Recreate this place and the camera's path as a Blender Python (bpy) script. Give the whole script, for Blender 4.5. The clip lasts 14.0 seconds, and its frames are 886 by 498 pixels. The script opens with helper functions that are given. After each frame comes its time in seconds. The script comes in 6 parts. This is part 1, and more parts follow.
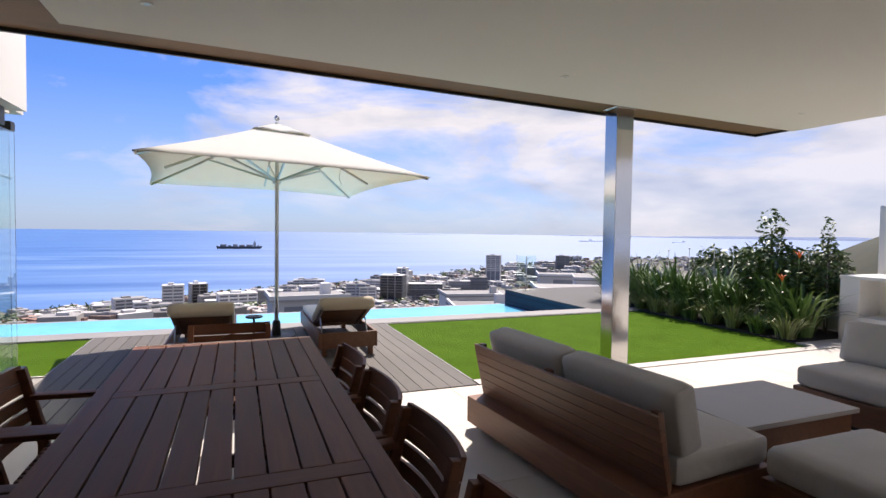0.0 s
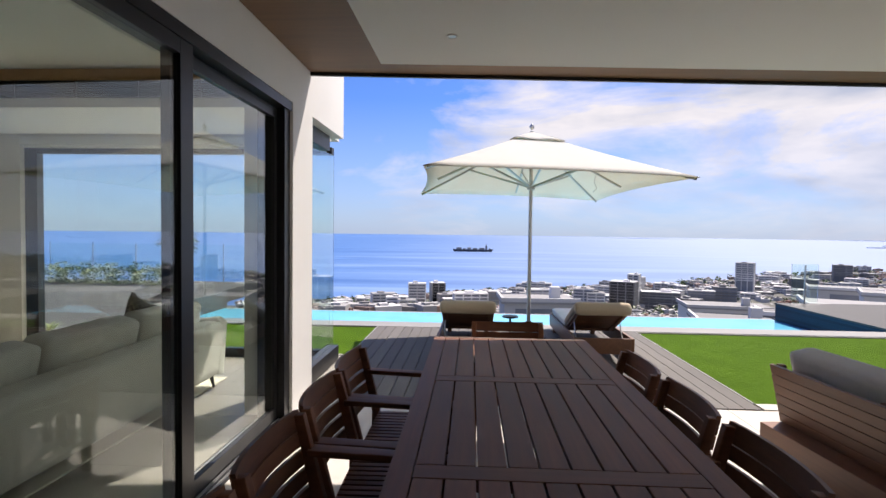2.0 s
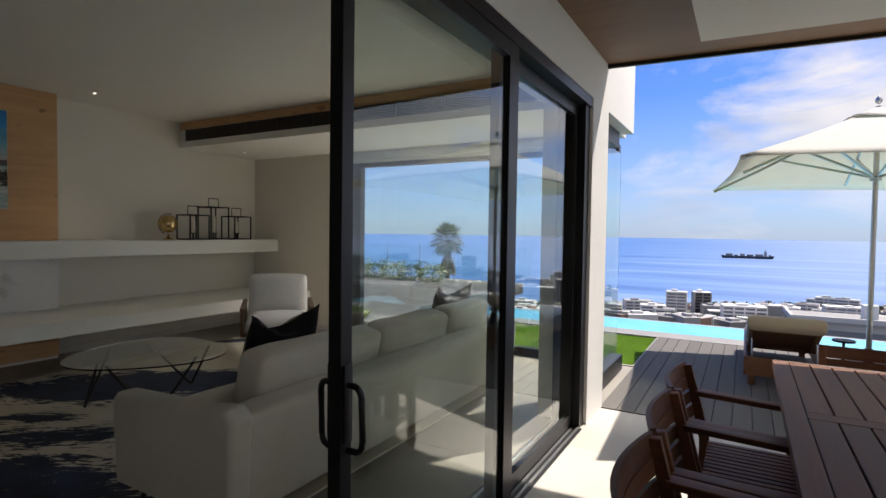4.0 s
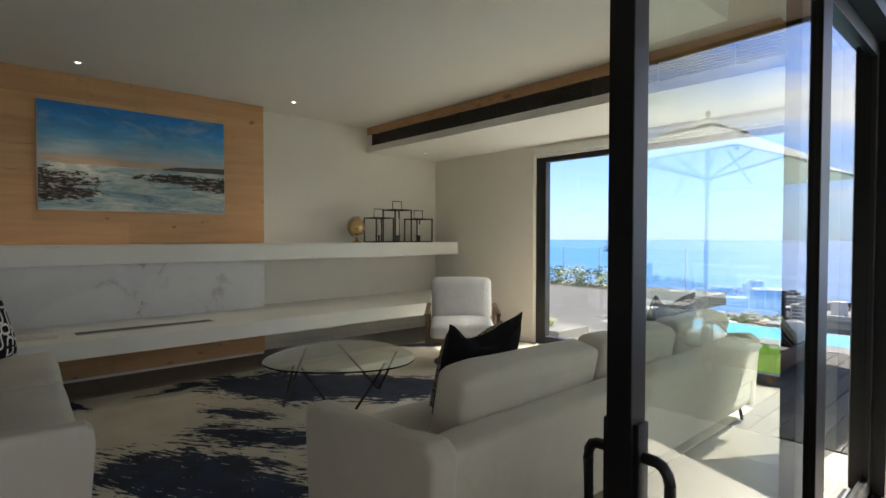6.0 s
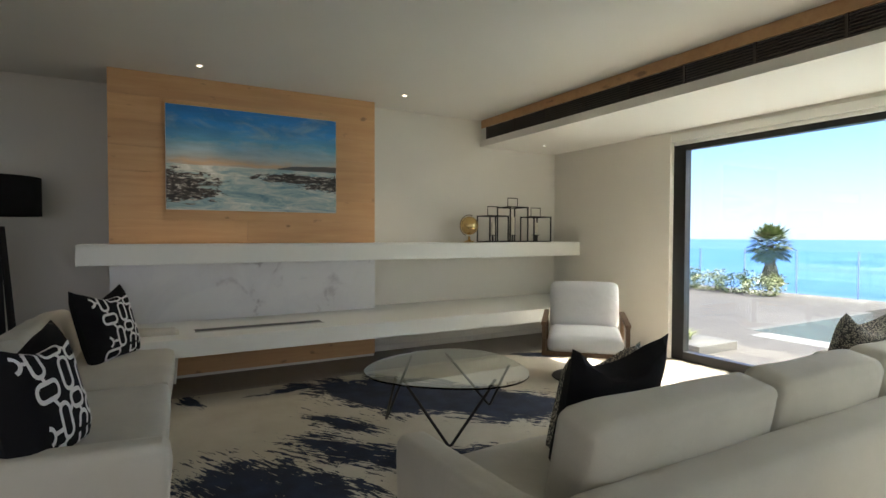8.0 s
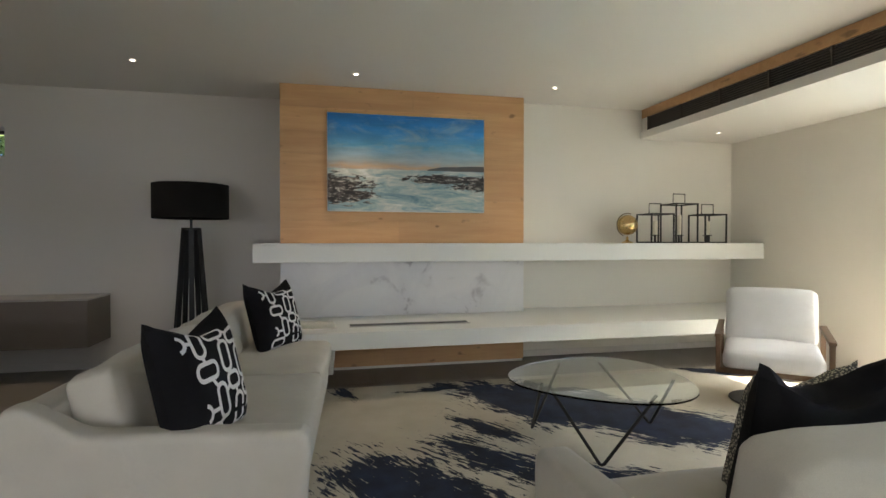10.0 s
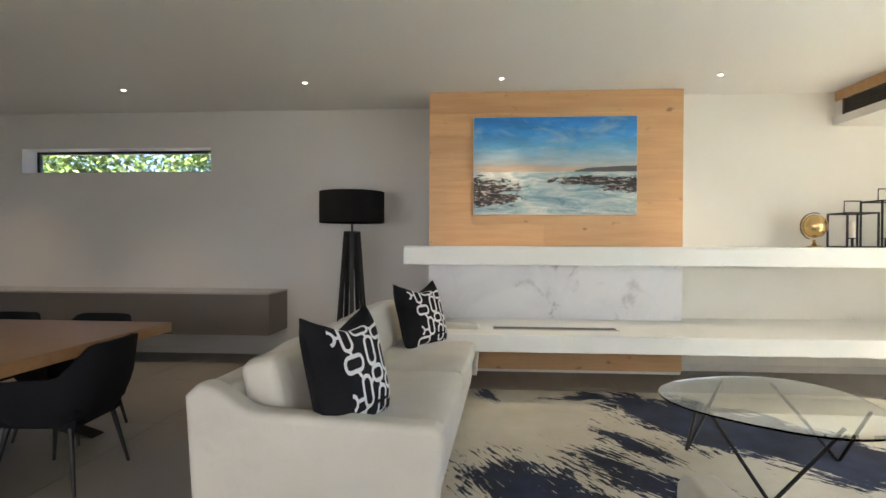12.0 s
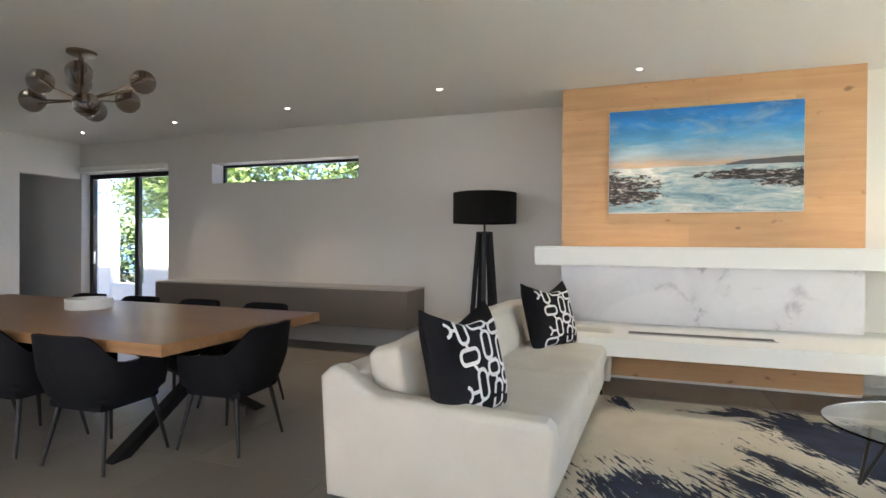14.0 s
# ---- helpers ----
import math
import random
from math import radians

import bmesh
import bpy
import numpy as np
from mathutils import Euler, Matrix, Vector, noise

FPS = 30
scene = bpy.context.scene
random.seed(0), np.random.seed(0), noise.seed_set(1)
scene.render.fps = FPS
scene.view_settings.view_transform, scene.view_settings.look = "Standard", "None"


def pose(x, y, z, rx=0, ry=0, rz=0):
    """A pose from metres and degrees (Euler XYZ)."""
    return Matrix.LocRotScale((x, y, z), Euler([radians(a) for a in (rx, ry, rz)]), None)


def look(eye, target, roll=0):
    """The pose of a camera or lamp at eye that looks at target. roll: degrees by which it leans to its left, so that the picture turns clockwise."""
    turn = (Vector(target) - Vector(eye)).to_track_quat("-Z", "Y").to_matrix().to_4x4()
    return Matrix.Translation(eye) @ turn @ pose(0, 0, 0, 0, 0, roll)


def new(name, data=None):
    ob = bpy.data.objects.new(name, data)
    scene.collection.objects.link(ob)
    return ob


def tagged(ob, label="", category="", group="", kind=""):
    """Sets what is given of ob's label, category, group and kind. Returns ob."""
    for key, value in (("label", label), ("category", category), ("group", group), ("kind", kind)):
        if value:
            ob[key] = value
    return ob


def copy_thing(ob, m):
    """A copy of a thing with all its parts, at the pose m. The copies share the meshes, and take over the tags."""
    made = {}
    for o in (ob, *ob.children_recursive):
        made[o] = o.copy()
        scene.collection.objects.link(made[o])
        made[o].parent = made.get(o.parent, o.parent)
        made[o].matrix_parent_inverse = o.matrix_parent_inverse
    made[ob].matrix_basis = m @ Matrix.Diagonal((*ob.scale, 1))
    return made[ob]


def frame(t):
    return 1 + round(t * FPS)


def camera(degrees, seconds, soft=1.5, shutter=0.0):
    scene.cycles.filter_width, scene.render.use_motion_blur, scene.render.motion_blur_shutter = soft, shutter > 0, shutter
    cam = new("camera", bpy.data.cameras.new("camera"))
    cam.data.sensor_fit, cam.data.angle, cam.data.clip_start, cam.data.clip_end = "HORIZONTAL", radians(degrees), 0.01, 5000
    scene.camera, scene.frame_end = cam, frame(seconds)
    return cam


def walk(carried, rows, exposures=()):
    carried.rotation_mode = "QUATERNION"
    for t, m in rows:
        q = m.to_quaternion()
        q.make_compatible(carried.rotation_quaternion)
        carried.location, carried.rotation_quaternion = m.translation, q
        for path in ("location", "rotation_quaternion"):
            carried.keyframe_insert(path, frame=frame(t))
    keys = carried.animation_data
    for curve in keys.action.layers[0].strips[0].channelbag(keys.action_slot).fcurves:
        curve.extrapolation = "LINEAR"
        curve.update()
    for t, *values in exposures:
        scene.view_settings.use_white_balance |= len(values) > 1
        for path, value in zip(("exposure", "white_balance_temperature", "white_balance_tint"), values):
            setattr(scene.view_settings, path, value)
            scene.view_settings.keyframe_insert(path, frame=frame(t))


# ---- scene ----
cam = camera(80.2, 14.0)
PATH = [
    (0, (0.161, 0.303, 1.468), (0.889, 2.164, 1.398), 0.8),
    (0.5, (0.089, 0.32, 1.474), (0.643, 2.241, 1.404), 0.8),
    (1, (0.003, 0.323, 1.477), (0.346, 2.292, 1.406), 0.8),
    (1.5, (-0.085, 0.313, 1.475), (0.034, 2.308, 1.406), 0.6),
    (2, (-0.164, 0.303, 1.468), (-0.27, 2.299, 1.402), 0.7),
    (2.5, (-0.234, 0.286, 1.467), (-0.566, 2.257, 1.401), 0.7),
    (3, (-0.312, 0.288, 1.458), (-0.885, 2.204, 1.392), 0.8),
    (3.5, (-0.418, 0.328, 1.45), (-1.214, 2.161, 1.386), 0.7),
    (4, (-0.552, 0.382, 1.447), (-1.547, 2.116, 1.381), 0.8),
    (6.5, (-1.236, 0.807, 1.369), (-2.793, 2.061, 1.323), -0.0),
    (7, (-1.342, 0.899, 1.384), (-2.964, 2.069, 1.335), 0.1),
    (9.5, (-1.585, 1.121, 1.353), (-3.494, 1.717, 1.312), -0.0),
    (10, (-1.632, 1.151, 1.318), (-3.583, 1.589, 1.287), 0.0),
    (10.5, (-1.65, 1.164, 1.299), (-3.628, 1.455, 1.276), 0.0),
    (11, (-1.637, 1.185, 1.31), (-3.632, 1.327, 1.286), 0.1),
    (11.5, (-1.63, 1.191, 1.317), (-3.63, 1.198, 1.294), 0.2),
    (12, (-1.63, 1.231, 1.324), (-3.625, 1.096, 1.301), 0.2),
    (12.5, (-1.644, 1.265, 1.306), (-3.626, 0.993, 1.292), 0.3),
    (13, (-1.64, 1.302, 1.291), (-3.597, 0.89, 1.282), 0.3),
    (13.5, (-1.615, 1.332, 1.296), (-3.539, 0.787, 1.283), 0.3),
    (14, (-1.619, 1.356, 1.296), (-3.506, 0.693, 1.281), 0.4),
]
EXPOSURES = [(0.0, 0.53, 6950, 18), (3.0, 0.53, 6900, 16), (4.2, 0.55, 6900, 14), (6.5, 1.68, 6950, 10), (7.2, 1.80, 6950, 10), (9.5, 2.02, 6850, 11), (10.5, 2.70, 6980, 12), (11.5, 3.02, 6950, 13), (12.5, 3.27, 6900, 13), (14.0, 3.42, 6750, 14)]
walk(cam, [(t, look(eye, target, roll)) for t, eye, target, roll in PATH], EXPOSURES)

# ---------- light ----------
SUN_DIR = Vector((0.36, 0.60, 1.0)).normalized()
world = bpy.data.worlds.new("sky")
scene.world = world
world.use_nodes = True
wn, wl = world.node_tree.nodes, world.node_tree.links
bg = wn["Background"]
sky = wn.new("ShaderNodeTexSky")
sky.sky_type = "NISHITA"
sky.sun_disc = False
sky.sun_elevation = math.asin(SUN_DIR.z)
sky.sun_rotation = math.atan2(SUN_DIR.x, SUN_DIR.y)
sky.altitude = 100
sky.air_density, sky.dust_density, sky.ozone_density = 1.0, 0.6, 2.2
tc = wn.new("ShaderNodeTexCoord")
mp = wn.new("ShaderNodeMapping")
mp.inputs["Scale"].default_value = (1.0, 1.0, 3.2)
mp.inputs["Rotation"].default_value = (0.12, 0.1, 0.35)
wl.new(tc.outputs["Generated"], mp.inputs["Vector"])
cn = wn.new("ShaderNodeTexNoise")
cn.inputs["Scale"].default_value = 2.3
cn.inputs["Detail"].default_value = 9
cn.inputs["Roughness"].default_value = 0.6
cn.inputs["Distortion"].default_value = 0.5
wl.new(mp.outputs["Vector"], cn.inputs["Vector"])
sep = wn.new("ShaderNodeSeparateXYZ")
wl.new(tc.outputs["Generated"], sep.inputs[0])
# more cloud towards +x, clear blue towards -x
addx = wn.new("ShaderNodeMath")
addx.operation = "MULTIPLY_ADD"
addx.inputs[1].default_value = 0.26
wl.new(sep.outputs["X"], addx.inputs[0])
wl.new(cn.outputs["Fac"], addx.inputs[2])
ramp = wn.new("ShaderNodeValToRGB")
ramp.color_ramp.elements[0].position, ramp.color_ramp.elements[1].position = 0.47, 0.66
wl.new(addx.outputs[0], ramp.inputs["Fac"])
# haze band near the horizon
hz = wn.new("ShaderNodeMapRange")
hz.inputs["From Min"].default_value, hz.inputs["From Max"].default_value = 0.24, 0.0
hz.inputs["To Min"].default_value, hz.inputs["To Max"].default_value = 0.0, 0.55
wl.new(sep.outputs["Z"], hz.inputs["Value"])
gain = wn.new("ShaderNodeMixRGB")
gain.blend_type = "MULTIPLY"
gain.inputs["Fac"].default_value = 1
gain.inputs["Color2"].default_value = (0.45, 0.78, 1.45, 1)
wl.new(sky.outputs["Color"], gain.inputs["Color1"])
mixh = wn.new("ShaderNodeMixRGB")
mixh.inputs["Color2"].default_value = (5.6, 6.6, 8.6, 1)
wl.new(hz.outputs["Result"], mixh.inputs["Fac"])
wl.new(gain.outputs["Color"], mixh.inputs["Color1"])
mixc = wn.new("ShaderNodeMixRGB")
cshade = wn.new("ShaderNodeTexNoise")
cshade.inputs["Scale"].default_value, cshade.inputs["Detail"].default_value = 5.0, 6
wl.new(mp.outputs["Vector"], cshade.inputs["Vector"])
ccol = wn.new("ShaderNodeValToRGB")
ccol.color_ramp.elements[0].position, ccol.color_ramp.elements[0].color = 0.35, (0.50, 0.58, 0.74, 1)
ccol.color_ramp.elements[1].position, ccol.color_ramp.elements[1].color = 0.62, (0.86, 0.88, 0.94, 1)
wl.new(cshade.outputs["Fac"], ccol.inputs["Fac"])
cgain = wn.new("ShaderNodeMixRGB")
cgain.blend_type = "MULTIPLY"
cgain.inputs["Fac"].default_value = 1
cgain.inputs["Color2"].default_value = (9.4, 9.4, 9.4, 1)
wl.new(ccol.outputs["Color"], cgain.inputs["Color1"])
wl.new(cgain.outputs["Color"], mixc.inputs["Color2"])
low = wn.new("ShaderNodeMapRange")
low.inputs["From Min"].default_value, low.inputs["From Max"].default_value = 0.03, 0.20
low.inputs["To Min"].default_value, low.inputs["To Max"].default_value = 0.75, 1.0
wl.new(sep.outputs["Z"], low.inputs["Value"])
thin = wn.new("ShaderNodeMath")
thin.operation = "MULTIPLY"
wl.new(ramp.outputs["Color"], thin.inputs[0])
wl.new(low.outputs["Result"], thin.inputs[1])
wl.new(thin.outputs[0], mixc.inputs["Fac"])
wl.new(mixh.outputs["Color"], mixc.inputs["Color1"])
wl.new(mixc.outputs["Color"], bg.inputs["Color"])
bg.inputs["Strength"].default_value = 0.075

sun_data = bpy.data.lights.new("sun", "SUN")
sun_data.energy, sun_data.angle, sun_data.color = 5.0, radians(0.53), (1.0, 0.96, 0.9)
sun = new("sun", sun_data)
sun.matrix_world = look(SUN_DIR * 50, (0, 0, 0))

# unseen lamp added for daylight through the glass leaves and from the sunlit paving
door_light = bpy.data.lights.new("daylight_fill", "AREA")
door_light.shape, door_light.size, door_light.size_y, door_light.energy, door_light.color = "RECTANGLE", 7.0, 2.0, 2.0, (1.0, 0.98, 0.93)
dl_ob = new("daylight_fill", door_light)
dl_ob.matrix_basis = look((-1.86, 0.6, 1.15), (-4.0, 0.6, 1.15))

# ---------- materials ----------
def rgb(c):
    return (c[0], c[1], c[2], 1)


class Mat:
    """A principled material with small helpers to add nodes."""

    def __init__(self, name, rough=0.5, metal=0.0):
        self.m = bpy.data.materials.new(name)
        self.m.use_nodes = True
        self.n, self.l = self.m.node_tree.nodes, self.m.node_tree.links
        self.b = self.n["Principled BSDF"]
        self.b.inputs["Roughness"].default_value = rough
        self.b.inputs["Metallic"].default_value = metal
        self.tc = self.n.new("ShaderNodeTexCoord")

    def coords(self, scale=(1, 1, 1), rot=(0, 0, 0), loc=(0, 0, 0), out="Object"):
        mp = self.n.new("ShaderNodeMapping")
        mp.inputs["Scale"].default_value, mp.inputs["Rotation"].default_value, mp.inputs["Location"].default_value = scale, rot, loc
        self.l.new(self.tc.outputs[out], mp.inputs["Vector"])
        return mp.outputs["Vector"]

    def noise(self, vec, scale, detail=4, rough=0.55, dist=0.0):
        t = self.n.new("ShaderNodeTexNoise")
        for k, v in (("Scale", scale), ("Detail", detail), ("Roughness", rough), ("Distortion", dist)):
            t.inputs[k].default_value = v
        self.l.new(vec, t.inputs["Vector"])
        return t.outputs["Fac"]

    def ramp(self, fac, stops):
        r = self.n.new("ShaderNodeValToRGB")
        e = r.color_ramp.elements
        while len(e) < len(stops):
            e.new(0.5)
        for el, (p, c) in zip(e, stops):
            el.position, el.color = p, rgb(c)
        self.l.new(fac, r.inputs["Fac"])
        return r.outputs["Color"]

    def mix(self, fac, a, b, mode="MIX"):
        x = self.n.new("ShaderNodeMixRGB")
        x.blend_type = mode
        for sock, v in ((x.inputs["Fac"], fac), (x.inputs["Color1"], a), (x.inputs["Color2"], b)):
            if isinstance(v, (int, float)):
                sock.default_value = v
            elif isinstance(v, tuple):
                sock.default_value = rgb(v)
            else:
                self.l.new(v, sock)
        return x.outputs["Color"]

    def math(self, op, a, b=0.0, c=0.0):
        x = self.n.new("ShaderNodeMath")
        x.operation = op
        for i, v in enumerate((a, b, c)):
            if isinstance(v, (int, float)):
                x.inputs[i].default_value = v
            else:
                self.l.new(v, x.inputs[i])
        return x.outputs[0]

    def random(self, fac_range=0.2):
        o = self.n.new("ShaderNodeObjectInfo")
        r = self.n.new("ShaderNodeMapRange")
        r.inputs["To Min"].default_value, r.inputs["To Max"].default_value = 1 - fac_range, 1 + fac_range
        self.l.new(o.outputs["Random"], r.inputs["Value"])
        return r.outputs["Result"]

    def colour(self, sock):
        self.l.new(sock, self.b.inputs["Base Color"])

    def rough(self, fac, lo, hi):
        r = self.n.new("ShaderNodeMapRange")
        r.inputs["To Min"].default_value, r.inputs["To Max"].default_value = lo, hi
        self.l.new(fac, r.inputs["Value"])
        self.l.new(r.outputs["Result"], self.b.inputs["Roughness"])

    def bump(self, fac, strength=0.2, dist=0.01):
        x = self.n.new("ShaderNodeBump")
        x.inputs["Strength"].default_value, x.inputs["Distance"].default_value = strength, dist
        self.l.new(fac, x.inputs["Height"])
        self.l.new(x.outputs["Normal"], self.b.inputs["Normal"])


def shade(c, k):
    return tuple(min(1, v * k) for v in c)


def surface(name, col, rough=0.5, metal=0.0, var=0.08, scale=1.2, bump=0.15, fine=90, rnd=0.0, stretch=(1, 1, 1)):
    """Colour with broad and fine variation, fine relief."""
    k = Mat(name, rough, metal)
    v = k.coords(stretch)
    big, small = k.noise(v, scale, 5), k.noise(v, fine, 3)
    c = k.ramp(big, [(0.25, shade(col, 1 - var)), (0.75, shade(col, 1 + var))])
    c = k.mix(0.5, c, k.ramp(small, [(0.3, (1 - var,) * 3), (0.7, (1, 1, 1))]), "MULTIPLY")
    if rnd:
        c = k.mix(1.0, c, k.random(rnd), "MULTIPLY")
    k.colour(c)
    k.rough(big, max(0.02, rough - 0.08), min(1, rough + 0.08))
    if bump:
        k.bump(small, bump, 0.004)
    return k.m


def timber(name, dark, light, rough=0.5, axis=1, grain=26, rnd=0.15, knots=0.0, spec=0.5):
    """Wood with its grain along the given axis."""
    k = Mat(name, rough)
    s = [1.0, 1.0, 1.0]
    s[axis] = 0.06
    v = k.coords(tuple(s))
    g = k.noise(v, grain, 6, 0.65, 0.6)
    broad = k.noise(k.coords(tuple(0.4 + 0.6 * a for a in s)), 2.2, 3)
    c = k.ramp(g, [(0.3, dark), (0.72, light)])
    c = k.mix(0.35, c, k.ramp(broad, [(0.3, shade(dark, 1.1)), (0.7, shade(light, 1.08))]))
    if knots:
        kn = k.noise(k.coords((1, 1.4, 3.0)), 4.2, 2, 0.4)
        c = k.mix(k.ramp(kn, [(0.685, (0, 0, 0)), (0.76, (knots,) * 3)]), c, shade(dark, 0.35))
    if rnd:
        c = k.mix(1.0, c, k.random(rnd), "MULTIPLY")
    k.colour(c)
    k.rough(g, rough - 0.07, rough + 0.1)
    k.bump(g, 0.12, 0.003)
    k.b.inputs["Specular IOR Level"].default_value = spec
    return k.m


def fabric(name, col, var=0.05, weave=420, rough=0.9):
    k = Mat(name, rough)
    v = k.coords()
    broad, fine = k.noise(v, 3.5, 4), k.noise(v, weave, 2)
    c = k.ramp(broad, [(0.3, shade(col, 1 - var)), (0.7, shade(col, 1 + var))])
    c = k.mix(0.6, c, k.ramp(fine, [(0.3, (0.82,) * 3), (0.7, (1, 1, 1))]), "MULTIPLY")
    k.colour(c)
    wr = k.math("ADD", k.math("MULTIPLY", k.noise(k.coords((1, 1, 1)), 9, 3, 0.5, 0.8), 1.0), k.math("MULTIPLY", fine, 0.15))
    k.bump(wr, 0.35, 0.016)
    k.b.inputs["Sheen Weight"].default_value = 0.15 if max(col) > 0.1 else 0.0
    k.b.inputs["Specular IOR Level"].default_value = 0.5 if max(col) > 0.1 else 0.15
    return k.m


def glassy(name, tint=(0.93, 0.98, 0.96), rough=0.0):
    k = Mat(name, rough)
    k.b.inputs["Base Color"].default_value = rgb(tint)
    k.b.inputs["Transmission Weight"].default_value = 1.0
    k.b.inputs["IOR"].default_value = 1.46
    return k.m


M = {}
M["plaster_out"] = surface("white_render", (0.78, 0.77, 0.74), 0.85, var=0.05, scale=0.9, bump=0.3, fine=140)
M["plaster_in"] = surface("warm_white_paint", (0.72, 0.69, 0.625), 0.8, var=0.03, scale=0.7, bump=0.06, fine=180)
M["plaster_grey"] = surface("greige_paint", (0.64, 0.61, 0.57), 0.8, var=0.03, scale=0.7, bump=0.06, fine=180)
M["ceiling"] = surface("ceiling_paint", (0.75, 0.73, 0.685), 0.85, var=0.02, scale=0.5, bump=0.04, fine=200)
M["soffit_timber"] = timber("soffit_board", (0.17, 0.09, 0.045), (0.26, 0.145, 0.075), 0.6, 0, 14, 0)
M["oak"] = timber("oak_cladding", (0.50, 0.27, 0.12), (0.66, 0.40, 0.20), 0.5, 1, 16, 0.09, 0.7)
M["teak"] = timber("dark_stained_teak", (0.115, 0.045, 0.022), (0.23, 0.096, 0.049), 0.52, 1, 34, 0.22, 0.0, 0.3)
M["teak_x"] = timber("dark_stained_teak_cross", (0.115, 0.045, 0.022), (0.23, 0.096, 0.049), 0.52, 0, 34, 0.2, 0.0, 0.3)
M["teak_red"] = timber("oiled_teak", (0.12, 0.05, 0.025), (0.22, 0.10, 0.05), 0.45, 1, 30, 0.15)
M["deck"] = timber("grey_deck_board", (0.075, 0.068, 0.062), (0.125, 0.115, 0.105), 0.75, 1, 30, 0.14)
M["tile_out"] = surface("cream_paving", (0.50, 0.47, 0.42), 0.6, var=0.07, scale=1.6, bump=0.12, fine=60, rnd=0.05)
M["tile_in"] = surface("taupe_floor_tile", (0.235, 0.21, 0.18), 0.42, var=0.07, scale=1.4, bump=0.05, fine=60, rnd=0.05)
M["grout"] = surface("grout", (0.30, 0.28, 0.25), 0.9, var=0.1)
M["coping"] = surface("grey_coping", (0.25, 0.245, 0.24), 0.7, var=0.08, bump=0.2)
M["planter"] = surface("grey_planter_render", (0.12, 0.118, 0.115), 0.85, var=0.1, scale=1.5, bump=0.3)
M["black_alu"] = surface("black_aluminium", (0.007, 0.007, 0.008), 0.42, 0.0, var=0.1, bump=0.02)
M["black_steel"] = surface("black_steel", (0.012, 0.012, 0.012), 0.5, 0.2, var=0.1, bump=0.05)
M["white_lacquer"] = surface("white_quartz", (0.74, 0.74, 0.70), 0.35, var=0.02, bump=0.0)
M["sofa"] = fabric("ivory_linen", (0.60, 0.57, 0.50))
M["sofa_out"] = fabric("pale_grey_canvas", (0.50, 0.48, 0.45))
M["cream_canvas"] = fabric("beige_canvas", (0.52, 0.44, 0.33))
M["white_fabric"] = fabric("white_fabric", (0.78, 0.77, 0.78))
M["canopy"] = fabric("white_canopy", (0.80, 0.80, 0.77), 0.03)
_n, _l = M["canopy"].node_tree.nodes, M["canopy"].node_tree.links
tr = _n.new("ShaderNodeBsdfTranslucent")
tr.inputs["Color"].default_value = (0.86, 0.83, 0.70, 1)
mx = _n.new("ShaderNodeMixShader")
mx.inputs["Fac"].default_value = 0.40
_l.new(_n["Principled BSDF"].outputs[0], mx.inputs[1])
_l.new(tr.outputs[0], mx.inputs[2])
_l.new(mx.outputs[0], _n["Material Output"].inputs["Surface"])
M["black_velvet"] = fabric("black_velvet", (0.012, 0.012, 0.014), 0.3)
M["black_shade"] = fabric("black_lampshade", (0.008, 0.008, 0.008), 0.2)
M["charcoal"] = fabric("charcoal_fabric", (0.011, 0.011, 0.0125), 0.15)
M["white_print"] = fabric("white_print", (0.75, 0.74, 0.72))
M["steel"] = surface("polished_steel", (0.62, 0.61, 0.60), 0.14, 1.0, var=0.05, scale=3, bump=0.04, fine=40, stretch=(1, 1, 0.2))
M["alu"] = surface("satin_aluminium", (0.55, 0.55, 0.54), 0.35, 1.0, var=0.05, bump=0.02)
M["brass"] = surface("brushed_brass", (0.72, 0.52, 0.24), 0.25, 1.0, var=0.08, bump=0.03)
M["bronze"] = surface("dark_bronze", (0.20, 0.15, 0.10), 0.35, 1.0, var=0.08, bump=0.02)
M["wax"] = surface("candle_wax", (0.75, 0.70, 0.58), 0.6, var=0.04)
M["console"] = surface("taupe_veneer", (0.16, 0.135, 0.115), 0.5, var=0.1, scale=2, bump=0.08, stretch=(1, 0.2, 1))
M["walnut"] = timber("walnut_frame", (0.10, 0.055, 0.03), (0.17, 0.10, 0.055), 0.45, 1, 30, 0.1)
M["table_oak"] = timber("oak_tabletop", (0.25, 0.125, 0.052), (0.39, 0.215, 0.095), 0.4, 1, 18, 0.0)
M["stone_top"] = surface("pale_stone", (0.42, 0.40, 0.38), 0.5, var=0.06)
M["glass"] = glassy("clear_glass")
M["door_glass"] = glassy("green_door_glass", (0.82, 0.92, 0.88))
M["glass_green"] = glassy("green_tinged_glass", (0.82, 0.95, 0.91))
M["smoke_glass"] = glassy("smoked_glass", (0.33, 0.28, 0.24))
M["soil"] = surface("dark_soil", (0.04, 0.03, 0.02), 0.95, var=0.3, scale=6, bump=0.6)
M["render_house"] = surface("house_white", (0.60, 0.59, 0.575), 0.85, var=0.05, scale=0.05, bump=0, rnd=0.22)
M["concrete_house"] = surface("house_grey", (0.26, 0.255, 0.25), 0.85, var=0.08, scale=0.05, bump=0, rnd=0.35)
M["dark_house"] = surface("house_dark_glass", (0.16, 0.175, 0.20), 0.3, var=0.2, scale=0.1, bump=0, rnd=0.4)
